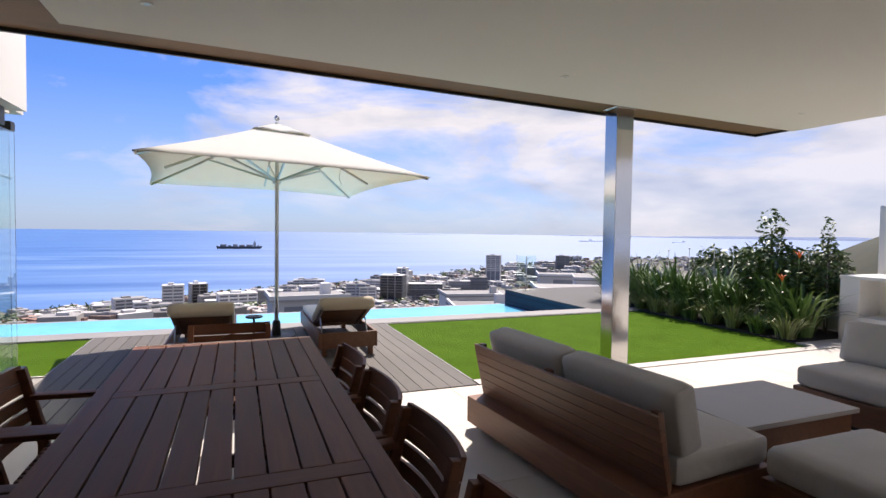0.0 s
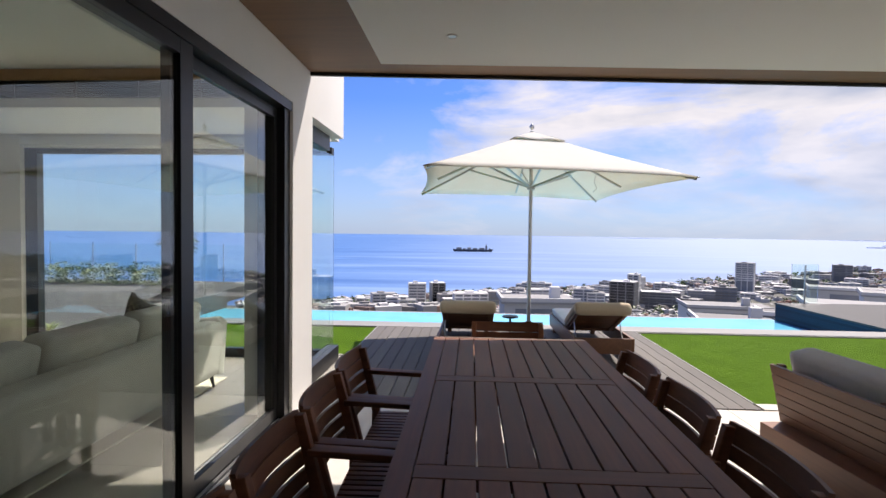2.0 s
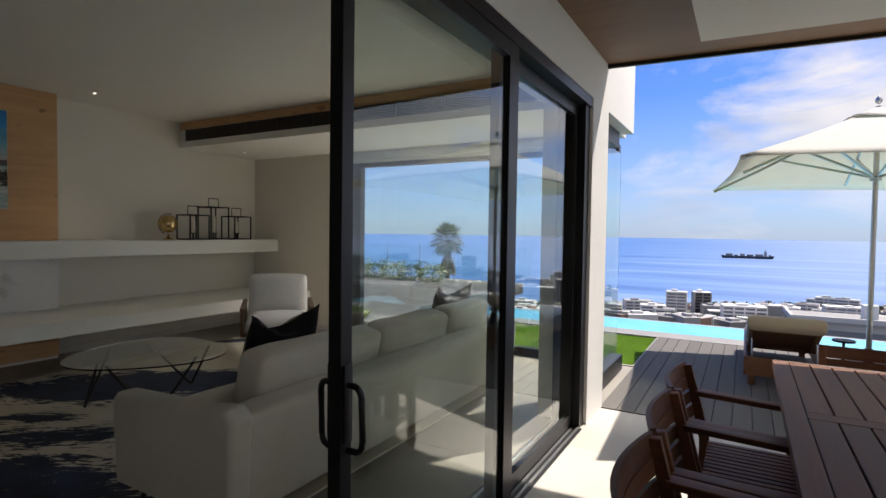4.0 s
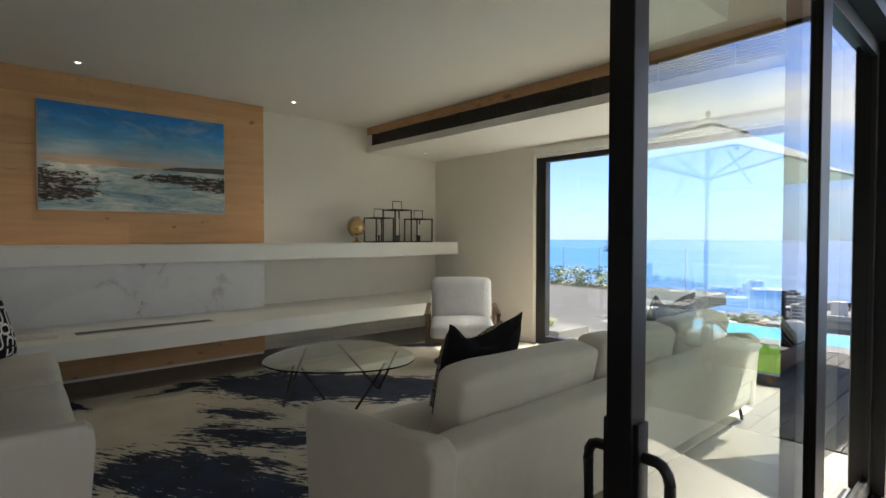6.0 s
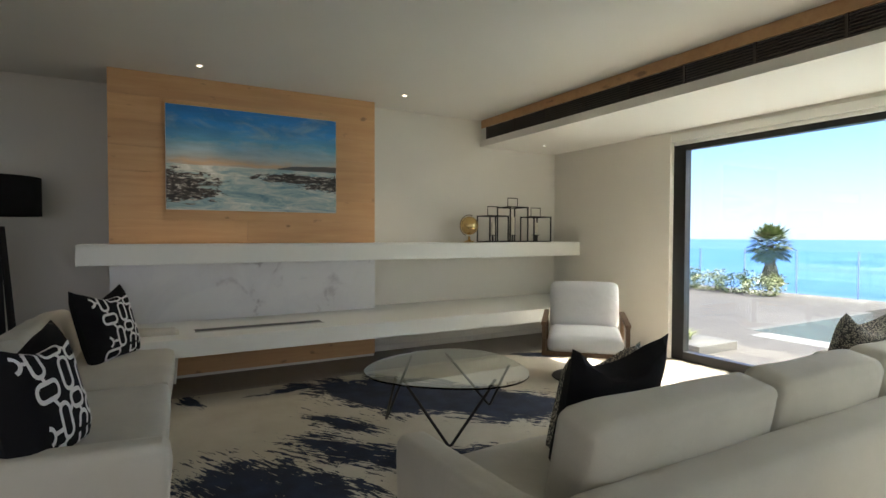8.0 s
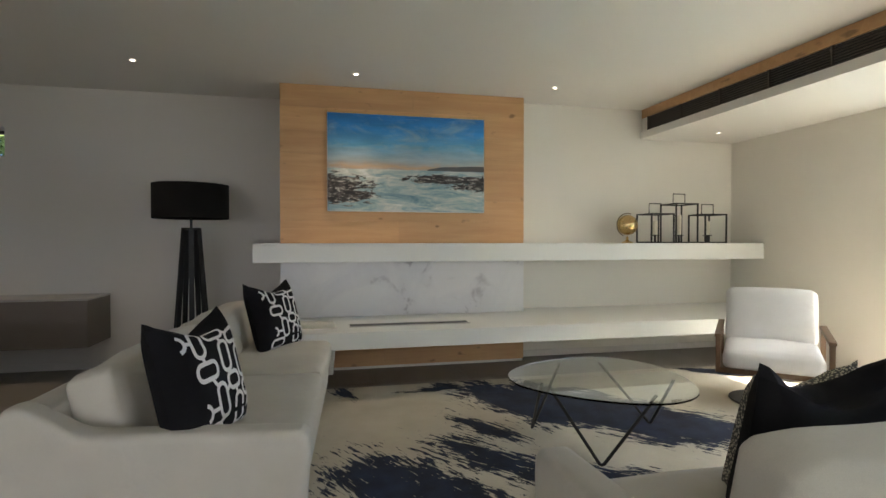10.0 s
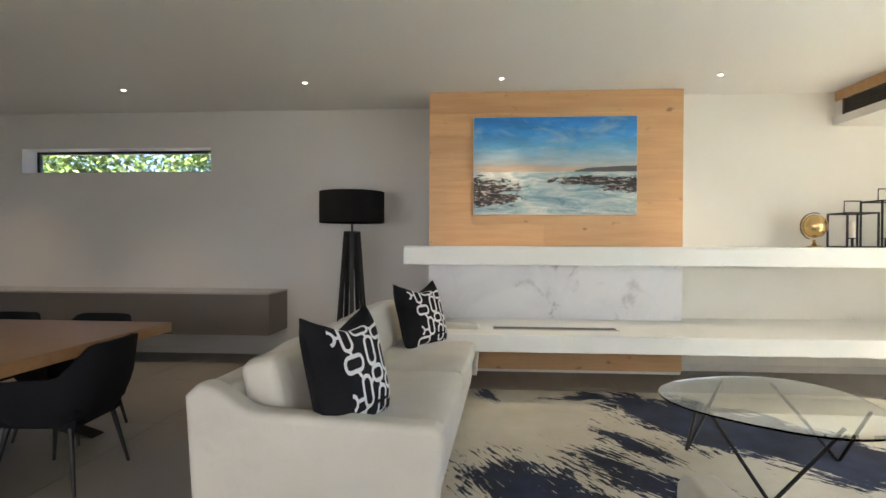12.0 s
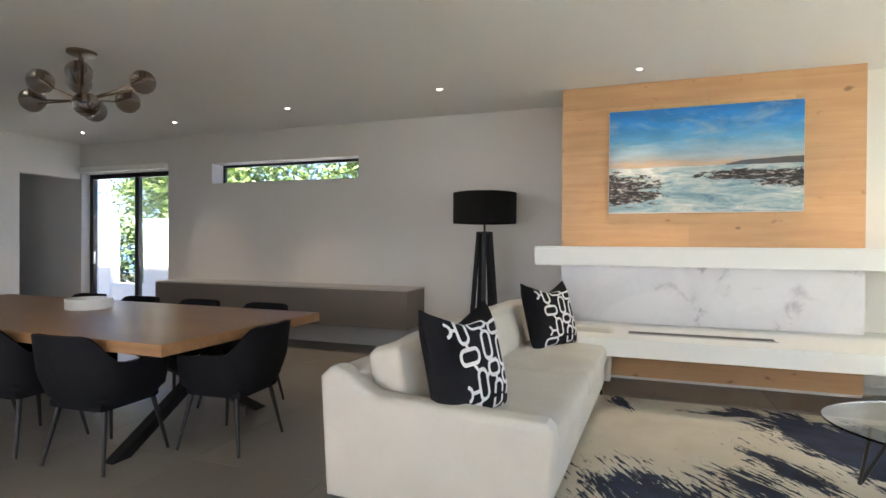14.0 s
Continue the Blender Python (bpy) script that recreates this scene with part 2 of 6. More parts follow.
M["black_glass"] = surface("black_glazing", (0.03, 0.032, 0.036), 0.25, var=0.2, scale=0.1, bump=0, rnd=0.3)
M["dark_paving"] = surface("dark_wet_paving", (0.055, 0.055, 0.057), 0.75, var=0.15, scale=0.8, bump=0.2)
M["land"] = surface("suburb_ground", (0.12, 0.12, 0.10), 0.95, var=0.35, scale=0.02, bump=0, fine=0.2)
M["ship"] = surface("ship_hull", (0.05, 0.055, 0.07), 0.7, var=0.1, scale=0.05, bump=0)
M["bark"] = surface("palm_bark", (0.13, 0.10, 0.075), 0.95, var=0.2, scale=4, bump=0.6, fine=30)


def leafy(name, dark, light, rough=0.45):
    k = Mat(name, rough)
    g = k.n.new("ShaderNodeNewGeometry")
    c = k.ramp(g.outputs["Random Per Island"], [(0.0, dark), (1.0, light)])
    k.colour(k.mix(0.3, c, k.ramp(k.noise(k.coords(), 14, 3), [(0.3, shade(dark, 0.7)), (0.7, light)])))
    k.b.inputs["Subsurface Weight"].default_value = 0.0
    return k.m


M["strap_leaf"] = leafy("strap_leaves", (0.035, 0.09, 0.02), (0.20, 0.30, 0.09))
M["pale_leaf"] = leafy("variegated_leaves", (0.14, 0.19, 0.06), (0.48, 0.50, 0.24))
M["bush_leaf"] = leafy("shrub_leaves", (0.03, 0.07, 0.018), (0.15, 0.22, 0.07))
M["tree_leaf"] = leafy("tree_leaves", (0.04, 0.085, 0.015), (0.17, 0.25, 0.06))
M["palm_leaf"] = leafy("palm_fronds", (0.07, 0.12, 0.03), (0.26, 0.32, 0.12))
M["dry_leaf"] = leafy("dry_palm_skirt", (0.09, 0.08, 0.045), (0.22, 0.19, 0.11))
M["blossom"] = surface("orange_blossom", (0.80, 0.16, 0.03), 0.5, bump=0)
M["white_blossom"] = surface("white_blossom", (0.80, 0.76, 0.74), 0.5, bump=0)

# lawn
k = Mat("artificial_turf", 0.85)
c = k.ramp(k.noise(k.coords(), 2.0, 4), [(0.3, (0.062, 0.135, 0.004)), (0.7, (0.082, 0.168, 0.007))])
k.colour(k.mix(0.6, c, k.ramp(k.noise(k.coords(), 160, 2), [(0.3, (0.6, 0.6, 0.6)), (0.7, (1, 1, 1))]), "MULTIPLY"))
k.bump(k.noise(k.coords(), 220, 2), 0.7, 0.02)
k.b.inputs["Specular IOR Level"].default_value = 0.05
M["lawn"] = k.m

# pool water and sea
k = Mat("pool_water", 0.05)
v = k.coords((1, 1, 1))
k.colour(k.ramp(k.noise(v, 0.8, 3), [(0.3, (0.11, 0.50, 0.72)), (0.7, (0.19, 0.62, 0.82))]))
k.b.inputs["IOR"].default_value = 1.33
k.bump(k.noise(k.coords((1, 2.4, 1)), 5.0, 3, 0.5, 0.6), 0.12, 0.03)
M["pool"] = k.m
k = Mat("sea_water", 0.4)
v = k.coords((0.0007, 0.004, 1))
swell = k.noise(v, 1.4, 6, 0.6, 0.4)
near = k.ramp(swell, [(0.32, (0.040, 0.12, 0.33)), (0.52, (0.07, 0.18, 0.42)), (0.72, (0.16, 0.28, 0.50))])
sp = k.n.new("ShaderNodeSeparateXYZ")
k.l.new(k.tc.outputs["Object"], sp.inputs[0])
# sun glitter and haze put into the water colour, paler towards +x
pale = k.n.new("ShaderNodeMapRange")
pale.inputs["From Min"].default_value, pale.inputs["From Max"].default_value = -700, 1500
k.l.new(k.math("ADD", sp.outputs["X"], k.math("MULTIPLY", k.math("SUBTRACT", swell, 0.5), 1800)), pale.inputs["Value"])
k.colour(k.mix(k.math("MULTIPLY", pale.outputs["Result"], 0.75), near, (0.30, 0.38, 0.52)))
k.b.inputs["Specular IOR Level"].default_value = 0.25
M["sea"] = k.m

# marble
k = Mat("grey_veined_marble", 0.3)
v = k.coords((1, 1, 1))
a = k.noise(v, 2.2, 8, 0.62, 0.9)
b2 = k.noise(k.coords((1, 1, 1), loc=(3, 1, 2)), 1.1, 6, 0.6, 1.2)
c = k.ramp(a, [(0.38, (0.70, 0.69, 0.70)), (0.55, (0.66, 0.65, 0.66)), (0.64, (0.34, 0.31, 0.33))])
c = k.mix(k.ramp(b2, [(0.42, (0, 0, 0)), (0.54, (0.95,) * 3)]), (0.73, 0.72, 0.72), c)
k.colour(c)
M["marble"] = k.m


# ---------- mesh helpers ----------
def box(bm, x0, x1, y0, y1, z0, z1, bevel=0.0, m=None, seg=2):
    vs = [bm.verts.new((x, y, z)) for x in (x0, x1) for y in (y0, y1) for z in (z0, z1)]
    fs = [bm.faces.new([vs[i] for i in q]) for q in ((0, 1, 3, 2), (4, 6, 7, 5), (0, 4, 5, 1), (2, 3, 7, 6), (0, 2, 6, 4), (1, 5, 7, 3))]
    if m is not None:
        bmesh.ops.transform(bm, matrix=m, verts=vs)
    if bevel:
        es = list({e for f in fs for e in f.edges})
        bmesh.ops.bevel(bm, geom=es, offset=bevel, segments=seg, affect="EDGES", profile=0.6)
    return bm


def boxes(*dims, bevel=0.0):
    bm = bmesh.new()
    for d in dims:
        box(bm, *d, bevel=bevel)
    return bm


def tube(bm, pts, r, seg=8, taper=None, closed=False):
    """A round bar through the points."""
    pts = [Vector(p) for p in pts]
    rings = []
    n = len(pts)
    for i, p in enumerate(pts):
        if closed:
            d = pts[(i + 1) % n] - pts[i - 1]
        else:
            d = pts[min(i + 1, n - 1)] - pts[max(i - 1, 0)]
        q = d.to_track_quat("Z", "Y")
        rr = r if taper is None else r + (taper - r) * i / (n - 1)
        rings.append([bm.verts.new(p + q @ Vector((rr * math.cos(2 * math.pi * j / seg), rr * math.sin(2 * math.pi * j / seg), 0))) for j in range(seg)])
    last = n if closed else n - 1
    for i in range(last):
        a, b = rings[i], rings[(i + 1) % n]
        for j in range(seg):
            bm.faces.new((a[j], a[(j + 1) % seg], b[(j + 1) % seg], b[j]))
    if not closed:
        bm.faces.new(rings[0][::-1])
        bm.faces.new(rings[-1])
    return bm


def lathe(bm, profile, seg=24, at=(0, 0, 0)):
    """Turn (radius, height) points about the z axis."""
    rings = [[bm.verts.new((at[0] + r * math.cos(2 * math.pi * j / seg), at[1] + r * math.sin(2 * math.pi * j / seg), at[2] + z)) for j in range(seg)] for r, z in profile]
    for a, b in zip(rings, rings[1:]):
        for j in range(seg):
            bm.faces.new((a[j], a[(j + 1) % seg], b[(j + 1) % seg], b[j]))
    bm.faces.new(rings[0][::-1])
    bm.faces.new(rings[-1])
    return bm


def prism(bm, pts, a0, a1, plane="yz", bevel=0.0):
    """Extrude an outline. plane names the outline's two axes; it runs along the third from a0 to a1."""
    def put(p, a):
        return {"yz": (a, p[0], p[1]), "xz": (p[0], a, p[1]), "xy": (p[0], p[1], a)}[plane]
    lo, hi = [bm.verts.new(put(p, a0)) for p in pts], [bm.verts.new(put(p, a1)) for p in pts]
    fs = [bm.faces.new(lo[::-1]), bm.faces.new(hi)]
    for i in range(len(pts)):
        j = (i + 1) % len(pts)
        fs.append(bm.faces.new((lo[i], lo[j], hi[j], hi[i])))
    bmesh.ops.recalc_face_normals(bm, faces=fs)
    if bevel:
        bmesh.ops.bevel(bm, geom=list(fs[0].edges) + list(fs[1].edges), offset=bevel, segments=3, affect="EDGES", profile=0.6)
    return bm


def soft(bm, hx, hy, hz, r, puff=(0, 0, 0), n=8, m=None, sag=0.0):
    """A padded block with half sizes, rounded edges of radius r and faces bulging by puff."""
    made = {}

    def vert(p):
        key = tuple(round(v, 4) for v in p)
        if key not in made:
            q = Vector((p[0] * hx, p[1] * hy, p[2] * hz))
            inner = Vector((max(-hx + r, min(hx - r, q.x)), max(-hy + r, min(hy - r, q.y)), max(-hz + r, min(hz - r, q.z))))
            d = q - inner
            if d.length > 1e-6:
                q = inner + d.normalized() * r
            w = [(1 - p[i] * p[i]) for i in range(3)]
            for i in range(3):
                j, l = (i + 1) % 3, (i + 2) % 3
                q[i] += p[i] * puff[i] * w[j] * w[l]
            if sag:
                q.z += sag * noise.noise(Vector((q.x * 4, q.y * 4, q.z * 4 + hx * 7)))
            made[key] = bm.verts.new(m @ q if m is not None else q)
        return made[key]

    steps = [-1 + 2 * i / n for i in range(n + 1)]
    # crowd the steps towards the edges
    steps = [math.copysign(abs(s) ** 0.7, s) for s in steps]
    for ax in range(3):
        for s in (-1, 1):
            for i in range(n):
                for j in range(n):
                    quad = []
                    for a, b in ((i, j), (i + 1, j), (i + 1, j + 1), (i, j + 1)):
                        p = [0, 0, 0]
                        p[ax], p[(ax + 1) % 3], p[(ax + 2) % 3] = s, steps[a], steps[b]
                        quad.append(vert(p))
                    if s < 0:
                        quad.reverse()
                    bm.faces.new(quad)
    return bm


def mesh_of(name, bm, material, smooth=False):
    bmesh.ops.recalc_face_normals(bm, faces=bm.faces) if len(bm.faces) < 20000 else None
    me = bpy.data.meshes.new(name)
    bm.to_mesh(me)
    bm.free()
    me.materials.append(material)
    if smooth:
        me.polygons.foreach_set("use_smooth", [True] * len(me.polygons))
        me.set_sharp_from_angle(angle=radians(38))
    return me


def part(name, bm, material, parent, label="", smooth=True):
    ob = new(name, mesh_of(name, bm, material, smooth))
    ob.parent = parent
    if label:
        tagged(ob, label)
    return ob


def piece(name, me, parent, m):
    ob = new(name, me)
    ob.parent = parent
    ob.matrix_basis = m
    return ob


def thing(name, label, category, m=None, group=""):
    ob = new(name)
    if m is not None:
        ob.matrix_basis = m
    return tagged(ob, label, category, group)


def structure(name, bm, material, label, smooth=False):
    return tagged(new(name, mesh_of(name, bm, material, smooth)), label, "", "", "structure")


def single(name, bm, material, label, category, group="", m=None, smooth=True):
    ob = tagged(new(name, mesh_of(name, bm, material, smooth)), label, category, group)
    if m is not None:
        ob.matrix_basis = m
    return ob


# ---------- the plan ----------
FX = -1.556            # outer face of the garden front
HEAD = 2.455           # underside of the door head
CEIL = 2.875           # living room ceiling
WL, WR, BREAST = -7.70, -7.27, -7.05   # west wall south of the chimney breast, north of it, and the breast
NY = 6.11              # inner face of the north wall
SY = -7.0              # inner face of the south wall

# floors
structure("floor", boxes((-8.0, FX - 0.02, -11.0, NY + 0.3, -0.25, -0.012)), M["grout"], "taupe tiled living room floor")
structure("pavement", boxes((FX - 0.02, 9.5, -6.0, 4.83, -0.25, -0.012)), M["grout"], "cream stone paving under the verandah roof")
structure("ground", boxes((-14, 12, -14, 8.0, -1.2, -0.26)), M["soil"], "ground under the terrace")

# west wall, with a slit window and a garden door
def wall_x(name, x0, x1, y0, y1, z1, holes, mat, label):
    bm = bmesh.new()
    cuts = sorted({y0, y1, *[h[0] for h in holes], *[h[1] for h in holes]})
    for a, b in zip(cuts, cuts[1:]):
        solid = [(0.0, z1)]
        for ya, yb, za, zb in holes:
            if a >= ya - 1e-6 and b <= yb + 1e-6:
                solid = [(0.0, za), (zb, z1)]
        for za, zb in solid:
            if zb - za > 0.005:
                box(bm, x0, x1, a, b, za, zb)
    return structure(name, bm, mat, label)


SLIT = (-4.33, -1.95, 2.16, 2.45)
GDOOR = (-6.97, -5.15, 0.0, 2.40)
wall_x("wall_west", WL - 0.30, WL, -11.0, 0.72, CEIL + 0.2, [SLIT, GDOOR], M["plaster_grey"], "greige painted wall with a slit window and garden door")
structure("wall_west_2", boxes((WL - 0.3, WR, 0.72, NY + 0.3, 0, CEIL + 0.2)), M["plaster_in"], "warm white painted wall above the hearth")
structure("wall_breast", boxes((WR, BREAST - 0.03, 0.72, 3.27, 0, CEIL)), M["plaster_in"], "chimney breast core")
# north wall with the wide window
WX0, WX1, WTOP = -5.36, -1.78, 2.40
structure("wall_north", boxes((WR, WX0, NY, NY + 0.30, 0, CEIL + 0.2), (WX0, -1.72, NY, NY + 0.30, 2.50, CEIL + 0.2), (-1.95, -1.73, 5.961, NY, 2.455, 3.9)), M["plaster_in"], "cream painted wall beside the sea window")
# south wall with a passage opening
structure("wall_south", boxes((-6.80, 1.0, SY - 0.2, SY, 0, CEIL + 0.2), (WL, -6.80, SY - 0.2, SY, 2.32, CEIL + 0.2)), M["plaster_in"], "white wall with a passage opening")
structure("wall_passage", boxes((-6.6, -6.45, -11, SY - 0.2, 0, 2.6), (WL, -6.45, -11.2, -11.0, 0, 2.6)), M["plaster_grey"], "grey walls of the passage")
structure("ceiling_passage", boxes((WL, -6.45, -11.2, SY - 0.2, 2.6, 2.7)), M["ceiling"], "passage ceiling")
# garden front: pier, lintel, south part
structure("wall_pier", boxes((-1.95, FX, 4.347, 4.85, 0, 2.815)), M["plaster_out"], "white rendered pier of the garden front")
structure("wall_lintel", boxes((-1.95, FX, -3.2, 4.347, HEAD, 2.815)), M["plaster_out"], "white rendered lintel above the sliding doors")
structure("wall_front_south", boxes((-1.95, FX, -7.0, -3.2, 0, 2.815)), M["plaster_out"], "white rendered garden front")
structure("wall_lintel_2", boxes((-1.95, FX, 4.85, 5.96, 2.455, 3.9)), M["plaster_out"], "white rendered upper wall over the corner glazing")
structure("wall_upper", boxes((-8.0, -1.952, -11.0, NY + 0.3, CEIL + 0.205, 3.9), (-1.949, FX, -11.0, 4.848, 2.817, 3.9)), M["plaster_out"], "white rendered upper storey")
# verandah closing walls behind the viewer
structure("wall_verandah", boxes((FX, 9.5, -6.2, -6.0, 0, 3.0)), M["plaster_out"], "white wall closing the verandah")

# ceilings
structure("ceiling", boxes((WL, -1.95, SY, 4.86, CEIL, CEIL + 0.2)), M["ceiling"], "off-white living room ceiling")
# dropped bulkhead along the sea window, its grille and timber strip
structure("ceiling_bulkhead", boxes((WR, -1.95, 4.86, NY, 2.53, CEIL + 0.2)), M["ceiling"], "dropped off-white ceiling bulkhead")
structure("trim_bulkhead", boxes((WR + 0.01, -1.96, 4.845, 4.86, 2.775, CEIL)), M["oak"], "oak strip above the air grille")
grille = thing("air_grille", "long black slotted air conditioning grille in the bulkhead", "grille")
part("backing", boxes((WR + 0.14, -1.97, 4.852, 4.858, 2.615, 2.77)), M["black_steel"], grille)
M["grille"] = surface("bronze_grille", (0.075, 0.062, 0.055), 0.5, 0.3, var=0.1, bump=0.02)
bar = mesh_of("slat", boxes((WR + 0.14, -1.97, 4.838, 4.852, 0, 0.009)), M["grille"])
for i in range(7):
    piece("slat", bar, grille, pose(0, 0, 2.622 + i * 0.0215))
bar = mesh_of("divider", boxes((0, 0.02, 4.832, 4.852, 2.615, 2.77)), M["grille"])
for i in range(9):
    piece("divider", bar, grille, pose(WR + 0.14 + i * 0.57, 0, 0))
structure("trim_lip", boxes((WR + 0.01, -1.96, 4.825, 4.86, 2.53, 2.612)), M["ceiling"], "white lip under the air grille")

# verandah roof: timber border with a lower white panel
RX1 = 6.66
def eave(x, back=0.0):
    """Front edge of the verandah roof, which runs slightly askew to the house."""
    return 4.90 + 0.0785 * x - back


def askew(x0, x1, y0, back, z0, z1, turn=0.0):
    bm = bmesh.new()
    prism(bm, [(x0, y0), (x1, y0), (x1, eave(x1, back + turn * x1)), (x0, eave(x0, back + turn * x0))], z0, z1, "xy")
    return bm


structure("ceiling_verandah_border", askew(FX + 0.002, RX1, -6.0, 0.0, 2.82, 3.05), M["soffit_timber"], "brown timber verandah soffit")
structure("ceiling_verandah", askew(-0.83, 6.15, -5.6, 0.735, 2.672, 2.816, 0.016), M["ceiling"], "white dropped verandah ceiling panel")
bm = bmesh.new()
prism(bm, [(FX, eave(FX) + 0.002), (RX1 + 0.03, eave(RX1) + 0.002), (RX1 + 0.03, eave(RX1) + 0.03), (FX, eave(FX) + 0.03)], 2.79, 3.1, "xy")
box(bm, RX1 + 0.002, RX1 + 0.03, -6.0, eave(RX1), 2.79, 3.1)
structure("trim_roof_edge", bm, M["black_alu"], "dark metal roof edge")
structure("wall_parapet", askew(FX, RX1, -6.2, 0.1, 3.06, 3.4), M["plaster_out"], "white roof parapet")

# chimney wall: oak boards, marble, mantel, bench
oak = structure("trim_oak_panel", boxes((BREAST - 0.03, BREAST - 0.012, 0.72, 3.27, 1.29, CEIL), (BREAST - 0.03, BREAST - 0.012, 0.72, 3.27, 0.03, 0.41)), M["oak"], "oak boarded chimney panel with dark knots")
rows = [(1.295, 1.52), (1.52, 1.74), (1.74, 1.96), (1.96, 2.19), (2.19, 2.42), (2.42, 2.65), (2.65, CEIL - 0.002), (0.035, 0.2), (0.2, 0.41)]
cuts = [1.9, 2.6, 1.35, 2.2, 1.6, 2.75, 2.05, 1.75, 2.4]
for (z0, z1), cy in zip(rows, cuts):
    for a, b in ((0.72, cy), (cy, 3.27)):
        piece("board", mesh_of("board", boxes((0, 0.012, a - 2 + 0.001, b - 2 - 0.001, z0 + 0.0008, z1 - 0.0008)), M["oak"]), oak, pose(BREAST - 0.012, 2, 0))
structure("trim_marble", boxes((BREAST - 0.03, BREAST, 0.72, 3.27, 0.55, 1.112)), M["marble"], "grey-veined white marble panel behind the burner")
mt = thing("mantel_shelf", "long thick white floating mantel shelf", "shelf")
part("slab", boxes((WR + 0.001, -6.777, 0.498, NY - 0.002, 1.112, 1.273), bevel=0.002), M["white_lacquer"], mt, smooth=False)
part("top", boxes((WR + 0.001, -6.755, 0.498, NY - 0.002, 1.2735, 1.293), bevel=0.004), M["white_lacquer"], mt, smooth=False)
part("fascia", boxes((-6.7765, -6.755, 0.498, NY - 0.002, 1.112, 1.273), bevel=0.003), M["white_lacquer"], mt, smooth=False)
bench = thing("hearth_bench", "long white floating hearth bench with a burner slot", "bench")
part("slab", boxes((WR + 0.001, -6.08, 0.60, NY - 0.002, 0.405, 0.55), bevel=0.004), M["white_lacquer"], bench, smooth=False)
part("burner_slot", boxes((-6.47, -6.35, 1.37, 2.46, 0.551, 0.556), bevel=0.001), M["black_steel"], bench, "dark steel burner slot", smooth=False)
part("burner_frame", boxes((-6.48, -6.47, 1.36, 2.47, 0.551, 0.559), (-6.35, -6.34, 1.36, 2.47, 0.551, 0.559), (-6.42, -6.40, 2.1, 2.4, 0.556, 0.566)), M["steel"], bench, smooth=False)
part("socket", boxes((-6.5, -6.42, 1.82, 1.98, 0.392, 0.406)), M["white_lacquer"], bench, smooth=False)
structure("baseboard", boxes((WR, WR + 0.012, 3.27, NY, 0, 0.07), (WR, WX0, NY - 0.012, NY, 0, 0.07), (WL, WL + 0.012, -5.15, 0.7, 0, 0.07)), M["plaster_grey"], "grey skirting")


# ---------- windows and doors ----------
def frame_y(parent, y0, y1, x0, x1, z0, z1, w, mullions=()):
    """A black frame in a plane of constant x (x0..x1 deep)."""
    for nm, d in (("jamb", (x0, x1, y0, y0 + w, z0, z1)), ("jamb", (x0, x1, y1 - w, y1, z0, z1)), ("rail", (x0, x1, y0 + w, y1 - w, z1 - w, z1)), ("rail", (x0, x1, y0 + w, y1 - w, z0, z0 + w))):
        part(nm, boxes(d, bevel=0.003), M["black_alu"], parent, smooth=False)
    for m0 in mullions:
        part("mullion", boxes((x0, x1, m0 - w / 2, m0 + w / 2, z0 + w, z1 - w), bevel=0.003), M["black_alu"], parent, smooth=False)


def pane(parent, d, mat="glass"):
    g = part("pane", boxes(d), M[mat], parent, smooth=False)
    g.visible_shadow = False
    return g


# sliding doors of the garden front
sd = structure("door_frame", boxes((-1.80, -1.562, -3.2, 4.346, HEAD - 0.07, HEAD - 0.001), (-1.80, -1.58, 4.235, 4.346, 0.0, HEAD - 0.07), (-1.80, -1.62, -3.2, -3.1, 0, HEAD - 0.07)), M["black_alu"], "black aluminium sliding door frame")
track = structure("trim_track", boxes((-1.82, -1.56, -3.1, 4.235, -0.012, 0.006)), M["black_alu"], "black sliding door track")
rail = mesh_of("track_rail", boxes((-0.006, 0.006, -3.1, 4.235, 0.006, 0.016)), M["alu"])
for x in (-1.79, -1.737, -1.662, -1.625, -1.587):
    piece("track_rail", rail, track, pose(x, 0, 0))


def leaf(name, y0, y1, x, w0, w1, handle=False):
    d = tagged(new(name), "black framed sliding glass door leaf standing open", "", "", "structure")
    x0, x1, z1 = x - 0.024, x + 0.024, HEAD - 0.075
    for nm, dims in (("jamb", (x0, x1, y0, y0 + w0, 0.02, z1)), ("jamb", (x0, x1, y1 - w1, y1, 0.02, z1)), ("rail", (x0, x1, y0 + w0, y1 - w1, z1 - 0.075, z1)), ("rail", (x0, x1, y0 + w0, y1 - w1, 0.02, 0.105))):
        part(nm, boxes(dims, bevel=0.003), M["black_alu"], d, smooth=False)
    pane(d, (x - 0.006, x + 0.006, y0 + w0 - 0.005, y1 - w1 + 0.005, 0.10, z1 - 0.07), "door_glass")
    if handle:
        for s in (1, -1):
            c, e = x + s * 0.024, y0 + w0 * 0.5
            bm = bmesh.new()
            box(bm, c + min(0, s * 0.010), c + max(0, s * 0.010), e - 0.018, e + 0.018, 0.82, 1.05, 0.002)
            tube(bm, [(c, e, 0.99), (c + s * 0.032, e, 0.99), (c + s * 0.044, e + 0.001, 0.985), (c + s * 0.052, e + 0.003, 0.972), (c + s * 0.055, e + 0.005, 0.955), (c + s * 0.055, e + 0.01, 0.825), (c + s * 0.052, e + 0.01, 0.808), (c + s * 0.044, e + 0.01, 0.796), (c + s * 0.032, e + 0.01, 0.79), (c, e + 0.01, 0.79)], 0.010, 12)
            part("handle", bm, M["black_alu"], d, "black pull handle")
    return d


